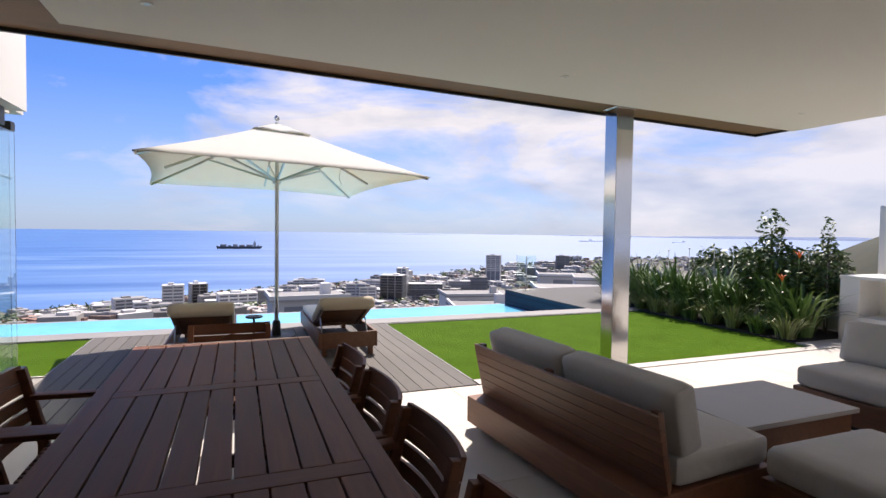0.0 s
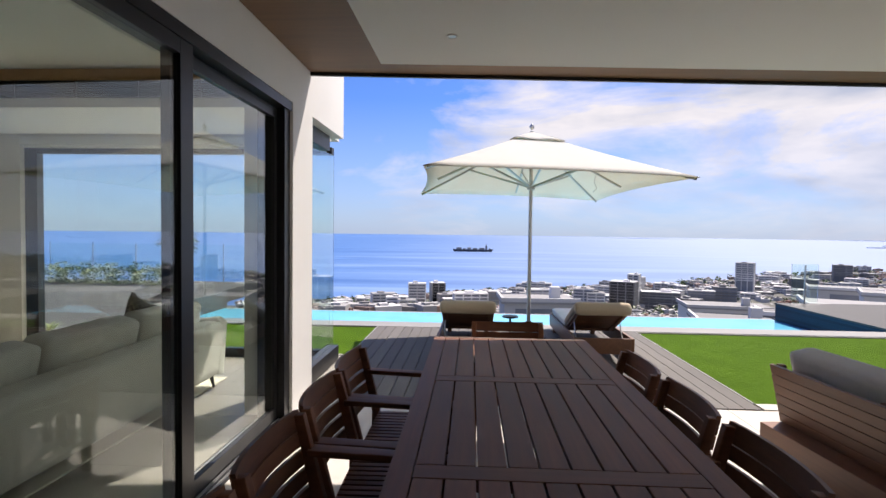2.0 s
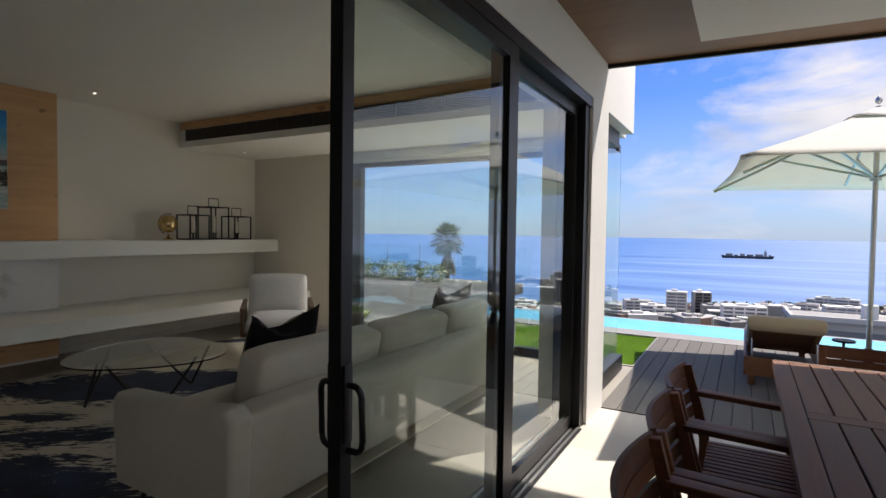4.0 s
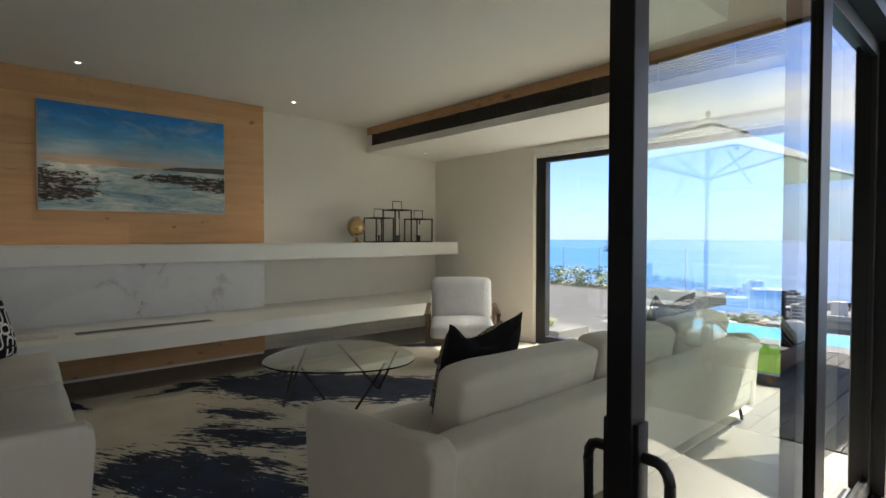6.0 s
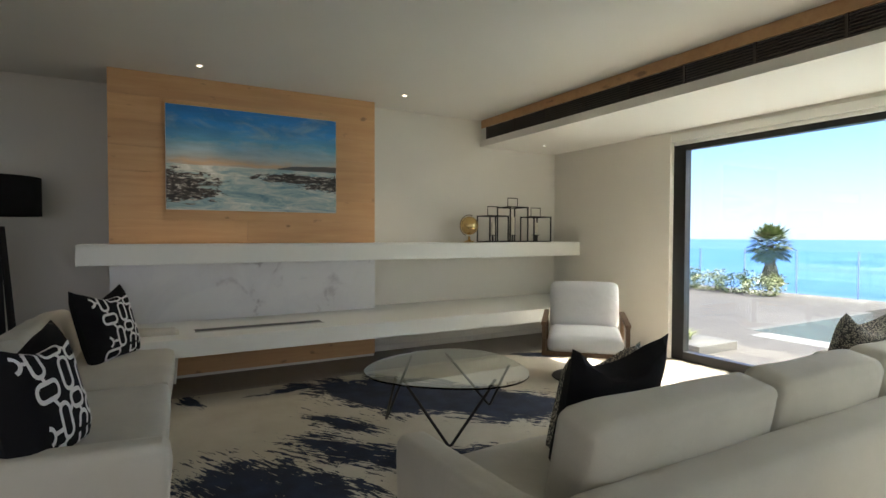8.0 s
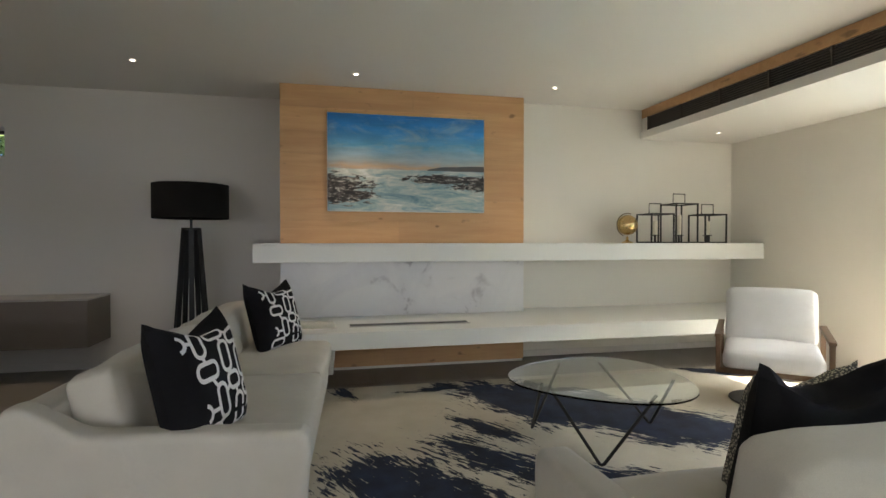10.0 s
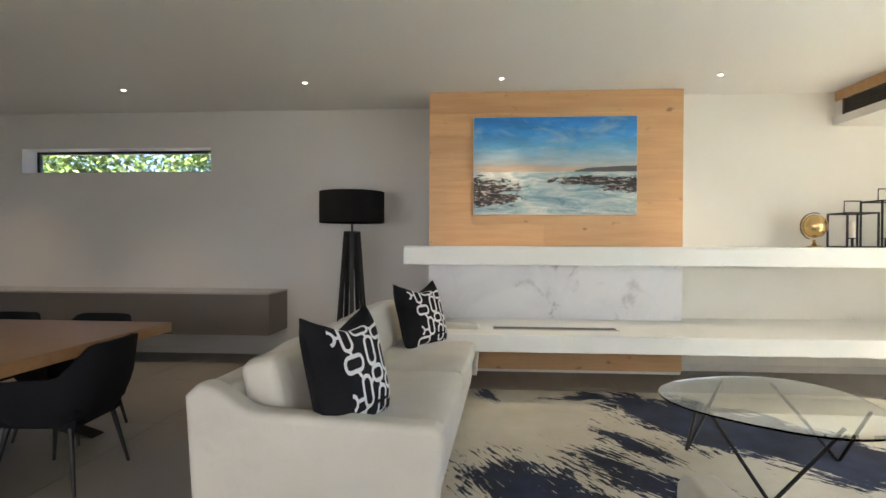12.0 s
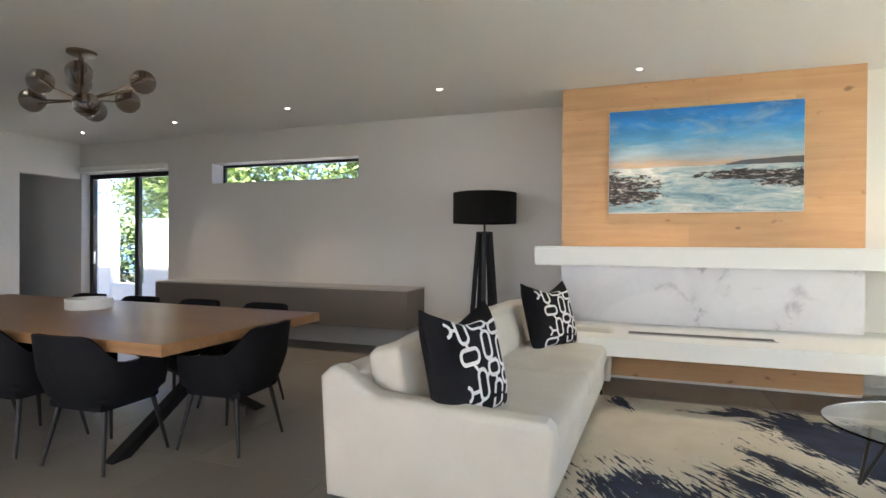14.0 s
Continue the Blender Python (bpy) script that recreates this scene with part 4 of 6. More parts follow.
# outdoor lounge group
def outdoor_sofa(w, m, label, backs=2, seats=1):
    """Faces +x; back at x = 0; runs along y from 0 to w."""
    t = thing("garden_sofa", label, "sofa", m, "verandah lounge group")
    part("plinth", boxes((-0.10, 0.82, 0.0, w, 0.05, 0.24), bevel=0.006), M["teak_red"], t, smooth=False)
    part("plinth_foot", boxes((0.0, 0.74, 0.1, w - 0.1, 0.0, 0.051)), M["black_steel"], t, smooth=False)
    me = mesh_of("back_board", boxes((-0.011, 0.011, 0.0, w, -0.031, 0.031), bevel=0.003), M["teak_red"])
    for i in range(6):
        z = 0.275 + i * 0.064
        piece("back_board", me, t, pose(0.045 - (z - 0.25) * 0.22, 0, z, 0, -12.4))
    for y in (0.03, w / 2, w - 0.06):
        bm = bmesh.new()
        prism(bm, [(0.062, 0.24), (0.10, 0.24), (0.025, 0.63), (-0.013, 0.63)], y, y + 0.045, "xz", 0.003)
        part("back_post", bm, M["teak_red"], t)
    for i in range(seats):
        bm = bmesh.new()
        d = w / seats
        soft(bm, 0.36, d / 2 - 0.008, 0.085, 0.05, (0, 0, 0.015), 10, pose(0.46, d * (i + 0.5), 0.325))
        part("seat_cushion", bm, M["sofa_out"], t)
    for i in range(backs):
        d = w / backs
        bm = bmesh.new()
        soft(bm, 0.085, d / 2 - 0.006, 0.175, 0.04, (0.010, 0, 0.004), 10, pose(0.175, d * (i + 0.5), 0.565, 0, -13))
        part("back_cushion", bm, M["sofa_out"], t)
    return t


outdoor_sofa(1.70, pose(2.005, 2.165, 0, 0, 0, 4.9), "low teak garden sofa with pale grey cushions and a boarded back")
outdoor_sofa(1.9, pose(5.25, 3.25, 0, 0, 0, 180), "low teak garden sofa with pale grey cushions by the counter")
ot = thing("garden_table", "low teak coffee table with a pale stone top", "table", pose(2.95, 2.50, 0), "verandah lounge group")
part("body", boxes((0.03, 1.02, 0.03, 0.67, 0.0, 0.30), bevel=0.004), M["teak_red"], ot, smooth=False)
part("top", boxes((0.0, 1.05, 0.0, 0.70, 0.30, 0.332), bevel=0.004), M["stone_top"], ot, smooth=False)
oo = thing("ottoman", "square teak ottoman with a pale grey cushion", "ottoman", pose(2.62, 1.36, 0), "verandah lounge group")
part("plinth", boxes((0.02, 0.85, 0.02, 0.80, 0.0, 0.24), bevel=0.006), M["teak_red"], oo, smooth=False)
bm = bmesh.new()
soft(bm, 0.41, 0.39, 0.085, 0.05, (0, 0, 0.015), 10, pose(0.435, 0.41, 0.325))
part("cushion", bm, M["sofa_out"], oo)

# barbecue counter and garden wall
bc = thing("barbecue_counter", "white rendered outdoor counter with an open niche", "counter", pose(8.16, 3.2, 0))
part("body", boxes((0.0, 0.9, 0.0, 0.2, 0, 0.87), (0.0, 0.9, 1.75, 2.0, 0, 0.87), (0.45, 0.9, 0.2, 1.75, 0, 0.87), (0.0, 0.45, 0.2, 1.75, 0, 0.35)), M["plaster_out"], bc, smooth=False)
part("top", boxes((-0.01, 0.91, -0.01, 2.01, 0.871, 0.915), bevel=0.004), M["white_lacquer"], bc, smooth=False)
structure("wall_garden", boxes((8.75, 8.95, 5.2, 8.2, 0, 0.84), (9.10, 9.32, 1.0, 5.26, 0, 1.93), bevel=0.006), M["plaster_out"], "white garden walls behind the planting")


# ---------- living room ----------
def sofa(w, d, m, label, group="living room sofas", h_back=0.70, h_arm=0.60, z_c=0.64, inset=0.022, shares=(0.5, 0.5), gap=0.0):
    """Faces -y; origin on the floor in the middle."""
    t = thing("sofa", label, "sofa", m, group)
    aw = 0.13
    hw, hd = w / 2, d / 2
    bm = bmesh.new()
    soft(bm, hw - aw, hd - 0.06, 0.10, 0.03, (0, 0, 0), 6, pose(0, 0.0, 0.22))
    part("base", bm, M["sofa"], t)
    bm = bmesh.new()
    soft(bm, hw - 0.02, 0.10, (h_back - 0.12) / 2, 0.055, (0, 0.01, 0), 10, pose(0, hd - 0.12, 0.12 + (h_back - 0.12) / 2, -5))
    part("back_frame", bm, M["sofa"], t)
    for s in (-1, 1):
        x = s * (hw - aw / 2)
        bm = bmesh.new()
        out = [(-hd + 0.03, 0.12), (-hd, 0.50), (-hd + 0.008, h_arm - 0.025), (-hd + 0.035, h_arm)]
        for j in range(9):
            u = j / 8
            out.append((hd - 0.33 + 0.25 * u, h_arm + 0.025 + (h_back - 0.005 - h_arm) * (3 * u * u - 2 * u ** 3)))
        out += [(hd - 0.06, h_back + 0.015), (hd - 0.01, h_back - 0.03), (hd - 0.045, 0.12)]
        prism(bm, out, x - aw / 2, x + aw / 2, "yz", 0.035)
        part("arm", bm, M["sofa"], t)
    x = -hw + aw
    for share in shares:
        cw = (w - 2 * aw) * share
        x += cw / 2
        bm = bmesh.new()
        soft(bm, cw / 2 - 0.004, hd - 0.14, 0.085, 0.045, (0, 0.01, 0.012), 12, pose(x, -0.10, 0.395), 0.004)
        part("seat_cushion", bm, M["sofa"], t)
        bm = bmesh.new()
        g = gap / 2 if share == shares[-1] and gap else 0.0
        soft(bm, cw / 2 - inset - g, 0.10, 0.20, 0.05, (0.0, 0.03, 0.014), 14, pose(x - g, hd - 0.30, z_c, -12), 0.014)
        part("back_cushion", bm, M["sofa"], t)
        x += cw / 2
    for sx in (-1, 1):
        for sy in (-1, 1):
            bm = bmesh.new()
            tube(bm, [(sx * (hw - 0.12), sy * (hd - 0.12), 0.13), (sx * (hw - 0.10), sy * (hd - 0.10), 0.0)], 0.018, 8, 0.011)
            part("leg", bm, M["black_steel"], t)
    return t


sofa(2.80, 1.10, pose(-5.10, 0.625, 0.012, 0, 0, 176.7), "long ivory linen sofa with rounded arms on the rug", "living room sofas", 0.70, 0.585, 0.60)
sofa(3.22, 0.94, pose(-2.885, 3.47, 0.012, 0, 0, -90), "long ivory linen sofa with its back to the garden doors", "living room sofas", 0.625, 0.59, 0.61, 0.014, (0.30, 0.30, 0.40), 0.16)


# cushions
def pillow_mesh(w, th, n=14, chop=0.0):
    """A scatter cushion standing in the xz plane, thick along y, with pinched corners."""
    bm = bmesh.new()

    def pt(u, v, s):
        pin = 1 - 0.10 * (1 - u * u) * abs(v) ** 3
        pin2 = 1 - 0.10 * (1 - v * v) * abs(u) ** 3
        if v > 0:
            pin -= chop * (1 - u * u) ** 2 * v * v
        hgt = ((1 - u ** 4) * (1 - v ** 4)) ** 0.55
        return Vector((u * w / 2 * pin2, s * th / 2 * hgt, v * w / 2 * pin))
    for s in (-1, 1):
        g = [[bm.verts.new(pt(-1 + 2 * i / n, -1 + 2 * j / n, s)) for i in range(n + 1)] for j in range(n + 1)]
        for j in range(n):
            for i in range(n):
                q = (g[j][i], g[j][i + 1], g[j + 1][i + 1], g[j + 1][i])
                bm.faces.new(q if s < 0 else q[::-1])
    bmesh.ops.remove_doubles(bm, verts=bm.verts, dist=0.0008)
    return bm, pt


def ribbon(bm, pt, s, pts, half, closed):
    """A flat painted band along pts, in the cushion's own (u, v), laid just above one face."""
    n = len(pts)
    ring = []
    for i, (u, v) in enumerate(pts):
        (ua, va), (ub, vb) = (pts[i - 1], pts[(i + 1) % n]) if closed else (pts[max(0, i - 1)], pts[min(n - 1, i + 1)])
        du, dv = ub - ua, vb - va
        L = math.hypot(du, dv) or 1
        pair = []
        for o in (-half, half):
            a, b = max(-0.97, min(0.97, u - dv / L * o)), max(-0.97, min(0.97, v + du / L * o))
            pair.append(bm.verts.new(pt(a, b, s) + Vector((0, s * 0.003, 0))))
        ring.append(pair)
    for i in range(n if closed else n - 1):
        p, q = ring[i], ring[(i + 1) % n]
        bm.faces.new((p[0], p[1], q[1], q[0]))


def chain_print(pt, w):
    """White rounded loops joined by short links, with open hooks, on both faces."""
    bm = bmesh.new()
    flat, tall = (0.25, 0.12), (0.125, 0.25)
    loops = [(-0.42, 0.58, tall), (-0.34, 0.10, flat), (-0.10, -0.40, tall), (0.06, 0.72, flat), (0.20, 0.24, tall), (0.30, -0.18, (0.17, 0.12)), (0.36, -0.66, tall), (0.62, 0.52, flat), (0.66, 0.06, tall), (0.72, -0.38, (0.18, 0.12)), (0.78, -0.80, tall), (-0.46, -0.82, flat)]
    links = [((-0.42, 0.33), (-0.36, 0.22)), ((-0.30, -0.02), (-0.18, -0.17)), ((0.03, -0.30), (0.14, -0.22)), ((0.10, 0.60), (0.18, 0.49)), ((0.24, -0.01), (0.28, -0.06)), ((0.30, -0.30), (0.34, -0.41)), ((0.62, 0.40), (0.65, 0.31)), ((0.68, -0.19), (0.72, -0.26)), ((0.74, -0.50), (0.78, -0.55)), ((-0.55, 0.60), (-0.68, 0.60)), ((-0.22, -0.48), (-0.46, -0.48)), ((0.31, 0.72), (0.42, 0.60)), ((-0.30, -0.72), (-0.14, -0.65))]
    for s in (-1, 1):
        for cx, cz, (a, b) in loops:
            rr = min(a, b) * 0.9
            pts = []
            for q, (sx, sz) in enumerate(((1, 1), (-1, 1), (-1, -1), (1, -1))):
                for j in range(5):
                    ang = math.pi / 2 * q + math.pi / 2 * j / 4
                    pts.append((cx + sx * (a - rr) + rr * math.cos(ang), cz + sz * (b - rr) + rr * math.sin(ang)))
            ribbon(bm, pt, s, pts, 0.034, True)
        for p, q in links:
            ribbon(bm, pt, s, [p, q], 0.032, False)
        for cx, cz in ((-0.80, 0.60), (-0.58, -0.48)):
            ribbon(bm, pt, s, [(cx + 0.12 * math.cos(radians(g)), cz + 0.12 * math.sin(radians(g))) for g in range(-80, 81, 20)], 0.032, False)
    return bm


def chain_pillow(m):
    t = thing("cushion", "black scatter cushion with a white linked chain print on the sofa", "cushion", m, "printed cushions")
    bm, pt = pillow_mesh(0.55, 0.20, 18, 0.30)
    part("cover", bm, M["black_velvet"], t)
    part("print", chain_print(pt, 0.55), M["white_print"], t, "white linked loops")


chain_pillow(pose(-4.0, 0.635, 0.745, -14, 0, 163))
chain_pillow(pose(-5.93, 0.76, 0.735, -16, 0, 150))

# patterned cushion and black one on the near sofa
k = Mat("speckled_weave", 0.9)
vo = k.n.new("ShaderNodeTexVoronoi")
vo.inputs["Scale"].default_value = 115
k.l.new(k.coords(), vo.inputs["Vector"])
k.colour(k.ramp(vo.outputs["Distance"], [(0.35, (0.50, 0.46, 0.38)), (0.55, (0.06, 0.06, 0.06))]))
M["speckle"] = k.m
for x, y, z, a, tilt, mat, lab in ((-3.12, 2.70, 0.65, -80, -14, "speckle", "cream cushion with a black speckled weave on the sofa"), (-2.98, 2.64, 0.69, -86, -14, "black_velvet", "plain black velvet cushion on the sofa"), (-2.96, 4.70, 0.70, -98, -16, "speckle", "cream cushion with a black speckled weave on the sofa")):
    bm, pt = pillow_mesh(0.58 if mat == "black_velvet" else 0.52, 0.17, 14, 0.46)
    single("cushion", bm, M[mat], lab, "cushion", "", pose(x, y, z, tilt, 0, a))

# rug with navy brush strokes
k = Mat("brushed_rug", 0.95)
base = k.ramp(k.noise(k.coords((1, 1, 1)), 3, 5), [(0.3, (0.56, 0.51, 0.41)), (0.7, (0.66, 0.61, 0.51))])
base = k.mix(0.5, base, k.ramp(k.noise(k.coords((0.3, 1, 1)), 260, 2), [(0.3, (0.75,) * 3), (0.7, (1, 1, 1))]), "MULTIPLY")
spx = k.n.new("ShaderNodeSeparateXYZ")
k.l.new(k.tc.outputs["Object"], spx.inputs[0])


def stroke(cx, cy, half_len, half_wid, ang, rough):
    """A mask, about 1 inside a brush stroke and 0 outside, with torn bristle edges."""
    ca, sa = math.cos(radians(ang)), math.sin(radians(ang))
    dx, dy = k.math("SUBTRACT", spx.outputs["X"], cx), k.math("SUBTRACT", spx.outputs["Y"], cy)
    u = k.math("ADD", k.math("MULTIPLY", dx, ca / half_len), k.math("MULTIPLY", dy, sa / half_len))
    v = k.math("ADD", k.math("MULTIPLY", dx, -sa / half_wid), k.math("MULTIPLY", dy, ca / half_wid))
    d = k.math("SQRT", k.math("ADD", k.math("MULTIPLY", u, u), k.math("MULTIPLY", v, v)))
    mp = k.n.new("ShaderNodeMapping")
    mp.vector_type = "TEXTURE"
    mp.inputs["Rotation"].default_value = (0, 0, radians(ang))
    mp.inputs["Scale"].default_value = (5.5, 1, 1)
    k.l.new(k.tc.outputs["Object"], mp.inputs["Vector"])
    br = k.noise(mp.outputs["Vector"], 38, 4, 0.65)
    blot = k.noise(k.coords(), 3.5, 6, 0.7, 0.5)
    e = k.math("ADD", k.math("MULTIPLY", k.math("SUBTRACT", br, 0.5), rough), k.math("MULTIPLY", k.math("SUBTRACT", blot, 0.5), 1.2))
    return k.math("SUBTRACT", k.math("ADD", 1.0, e), d)


masks = [stroke(-5.30, 3.20, 1.75, 0.58, 43, 1.2), stroke(-5.65, 2.75, 0.85, 0.52, 20, 1.5), stroke(-4.25, 1.62, 0.85, 0.46, 28, 2.6), stroke(-3.6, 1.75, 0.6, 0.5, 40, 2.2), stroke(-4.62, 2.14, 0.62, 0.22, 38, 3.0), stroke(-6.16, 2.15, 0.40, 0.09, 98, 2.6), stroke(-4.15, 2.80, 0.65, 0.20, 50, 3.4), stroke(-6.20, 1.30, 0.22, 0.10, 20, 3.2), stroke(-6.15, 4.95, 0.50, 0.15, 55, 1.6), stroke(-5.15, 2.22, 0.45, 0.13, 30, 3.6), stroke(-3.5, 2.9, 0.9, 0.5, 60, 2.4)]
tot = masks[0]
for x in masks[1:]:
    tot = k.math("MAXIMUM", tot, x)
spots_n = k.noise(k.coords(), 6.5, 3, 0.5)
tot = k.math("MAXIMUM", tot, k.math("MULTIPLY", k.math("SUBTRACT", spots_n, 0.70), 4.0))
mask = k.n.new("ShaderNodeMapRange")
mask.inputs["From Min"].default_value, mask.inputs["From Max"].default_value = 0.22, 0.30
k.l.new(tot, mask.inputs["Value"])
navy = k.ramp(k.noise(k.coords(), 5, 4), [(0.3, (0.010, 0.014, 0.030)), (0.7, (0.022, 0.034, 0.075))])
k.colour(k.mix(mask.outputs["Result"], base, navy))
k.bump(k.noise(k.coords(), 400, 2), 0.4, 0.004)
M["rug"] = k.m
single("rug", boxes((-6.36, -2.55, 0.95, 5.32, 0.0, 0.012), bevel=0.004), M["rug"], "large beige rug with navy brush strokes", "rug", smooth=False)

# glass coffee table
ct = thing("coffee_table", "rounded glass coffee table on black rod legs", "table", pose(-4.78, 2.93, 0.012))
outl = []
for j in range(48):
    a = 2 * math.pi * j / 48
    r = 0.575 + 0.04 * math.cos(3 * (a - radians(20)))
    outl.append((r * math.cos(a), r * math.sin(a)))
bm = bmesh.new()
prism(bm, outl, 0.398, 0.410, "xy")
tp = part("top", bm, M["glass"], ct, "clear glass top")
tp.visible_shadow = False
feet = [(0.38, -0.21), (-0.26, -0.36), (-0.17, 0.46)]
for i, (x, y) in enumerate(feet):
    bm = bmesh.new()
    ang = math.atan2(y, x)
    p1 = (0.45 * math.cos(ang + 0.75), 0.45 * math.sin(ang + 0.75), 0.397)
    p2 = (0.45 * math.cos(ang - 0.75), 0.45 * math.sin(ang - 0.75), 0.397)
    tube(bm, [p1, (x * 1.04 - 0.012 * math.sin(ang), y * 1.04 + 0.012 * math.cos(ang), 0.012), (x * 1.04, y * 1.04, 0.008), (x * 1.04 + 0.012 * math.sin(ang), y * 1.04 - 0.012 * math.cos(ang), 0.012), p2], 0.010, 8)
    part("leg", bm, M["black_steel"], ct)

# white swivel armchair
ac = thing("armchair", "white swivel armchair with walnut arms on a round black base", "armchair", pose(-5.20, 4.68, 0.0, 0, 0, 47))
bm = bmesh.new()
lathe(bm, [(0.30, 0.012), (0.305, 0.02), (0.30, 0.028), (0.035, 0.034), (0.028, 0.06), (0.028, 0.29)], 32)
part("base", bm, M["black_steel"], ac, "round black pedestal")
part("seat_frame", boxes((-0.37, 0.37, -0.36, 0.34, 0.285, 0.325), bevel=0.006), M["walnut"], ac)
for s in (-1, 1):
    x = s * 0.365
    part("arm_post", boxes((x - 0.018, x + 0.018, -0.36, -0.315, 0.285, 0.565), bevel=0.004), M["walnut"], ac)
    part("arm_post", boxes((x - 0.018, x + 0.018, 0.20, 0.245, 0.285, 0.60), bevel=0.004), M["walnut"], ac)
    bm = bmesh.new()
    prism(bm, [(-0.37, 0.565), (-0.37, 0.59), (0.25, 0.625), (0.25, 0.60)], x - 0.025, x + 0.025, "yz", 0.004)
    part("armrest", bm, M["walnut"], ac)
bm = bmesh.new()
soft(bm, 0.335, 0.33, 0.075, 0.055, (0, 0.01, 0.02), 10, pose(0, -0.04, 0.40, 3), 0.006)
part("seat_cushion", bm, M["white_fabric"], ac)
bm = bmesh.new()
soft(bm, 0.335, 0.075, 0.235, 0.06, (0, 0.03, 0.01), 10, pose(0, 0.26, 0.675, -14), 0.006)
part("back_cushion", bm, M["white_fabric"], ac)

# floor lamp
fl = thing("floor_lamp", "tall black floor lamp with a drum shade and slatted legs", "lamp", pose(-7.2, -0.125, 0))
bm = bmesh.new()
lathe(bm, [(0.345, 1.535), (0.345, 1.865), (0.340, 1.865), (0.340, 1.535)], 40)
part("shade", bm, M["black_shade"], fl, "black drum shade")
for j in range(7):
    a = 2 * math.pi * (j + 0.25) / 7
    m = pose(0, 0, 0, 0, 0, math.degrees(a))
    bm = bmesh.new()
    prism(bm, [(0.070, 1.44), (0.086, 1.44), (0.195, 0.0), (0.179, 0.0)], -0.024, 0.024, "xz", 0.002)
    bmesh.ops.transform(bm, matrix=m, verts=bm.verts)
    part("leg", bm, M["black_steel"], fl)
bm = bmesh.new()
lathe(bm, [(0.09, 1.425), (0.09, 1.445), (0.012, 1.447), (0.012, 1.70)], 20)
part("collar", bm, M["black_steel"], fl)

# painting
pt_ = thing("painting", "wide seascape canvas of blue sky, dark rocks and surf", "painting")
part("canvas", boxes((BREAST + 0.001, BREAST + 0.048, 1.175, 2.805, 1.615, 2.60), bevel=0.003), M["white_print"], pt_, smooth=False)
k = Mat("painted_seascape", 0.5)
g = k.n.new("ShaderNodeSeparateXYZ")
k.l.new(k.tc.outputs["Generated"], g.inputs[0])
gy, gz = g.outputs["Y"], g.outputs["Z"]
wob = k.noise(k.coords((1, 1, 1.5)), 3.0, 6, 0.65, 0.6)
zz = k.math("ADD", gz, k.math("MULTIPLY", k.math("SUBTRACT", wob, 0.5), 0.10))
skyc = k.ramp(zz, [(0.38, (0.35, 0.50, 0.58)), (0.46, (0.62, 0.42, 0.26)), (0.52, (0.45, 0.50, 0.50)), (0.66, (0.14, 0.42, 0.64)), (0.85, (0.020, 0.27, 0.66)), (1.0, (0.010, 0.20, 0.58))])
cl = k.noise(k.coords((1, 0.8, 2.0)), 2.4, 7, 0.65, 0.8)
skyc = k.mix(k.ramp(cl, [(0.46, (0, 0, 0)), (0.68, (0.75,) * 3)]), skyc, (0.36, 0.50, 0.56))
skyc = k.mix(0.55, skyc, k.ramp(k.noise(k.coords((1, 0.5, 3)), 4, 5, 0.6), [(0.3, (0.55,) * 3), (0.7, (1.15,) * 3)]), "MULTIPLY")
wat = k.ramp(k.noise(k.coords((1, 0.6, 2.8)), 4.5, 7, 0.7, 0.8), [(0.3, (0.10, 0.22, 0.30)), (0.46, (0.32, 0.44, 0.46)), (0.58, (0.58, 0.60, 0.54)), (0.66, (0.78, 0.79, 0.77))])
rk = k.noise(k.coords((1, 1.0, 3.6)), 6.5, 8, 0.74, 0.9)


def blob(cy, cz, ry, rz):
    """1 at the centre of an ellipse on the canvas, 0 at its rim, less outside."""
    a, b = k.math("DIVIDE", k.math("SUBTRACT", gy, cy), ry), k.math("DIVIDE", k.math("SUBTRACT", gz, cz), rz)
    return k.math("SUBTRACT", 1.0, k.math("SQRT", k.math("ADD", k.math("MULTIPLY", a, a), k.math("MULTIPLY", b, b))))


shore = k.math("MAXIMUM", k.math("MAXIMUM", blob(0.0, 0.22, 0.40, 0.21), blob(0.78, 0.345, 0.46, 0.065)), blob(0.95, 0.27, 0.24, 0.06))
rock_m = k.math("ADD", rk, k.math("MULTIPLY", shore, 0.42))
rocks = k.ramp(k.noise(k.coords((1, 1, 4.2)), 11, 6, 0.75, 0.8), [(0.42, (0.010, 0.009, 0.011)), (0.54, (0.06, 0.045, 0.04)), (0.62, (0.60, 0.56, 0.50))])
sea_c = k.mix(k.ramp(rock_m, [(0.60, (0, 0, 0)), (0.64, (1, 1, 1))]), wat, rocks)
hor = k.math("GREATER_THAN", k.math("ADD", gz, k.math("MULTIPLY", k.math("SUBTRACT", wob, 0.5), 0.02)), 0.435)
head = k.math("GREATER_THAN", k.math("ADD", blob(1.08, 0.435, 0.46, 0.062), k.math("MULTIPLY", k.math("SUBTRACT", rk, 0.5), 0.3)), 0.0)
k.colour(k.mix(hor, sea_c, k.mix(k.math("MULTIPLY", head, 0.85), skyc, (0.035, 0.04, 0.05))))
k.bump(k.noise(k.coords(), 60, 4), 0.3, 0.004)
M["seascape"] = k.m
part("picture", boxes((BREAST + 0.0485, BREAST + 0.0505, 1.178, 2.802, 1.618, 2.597)), M["seascape"], pt_, "seascape with blue sky and dark rocks", smooth=False)


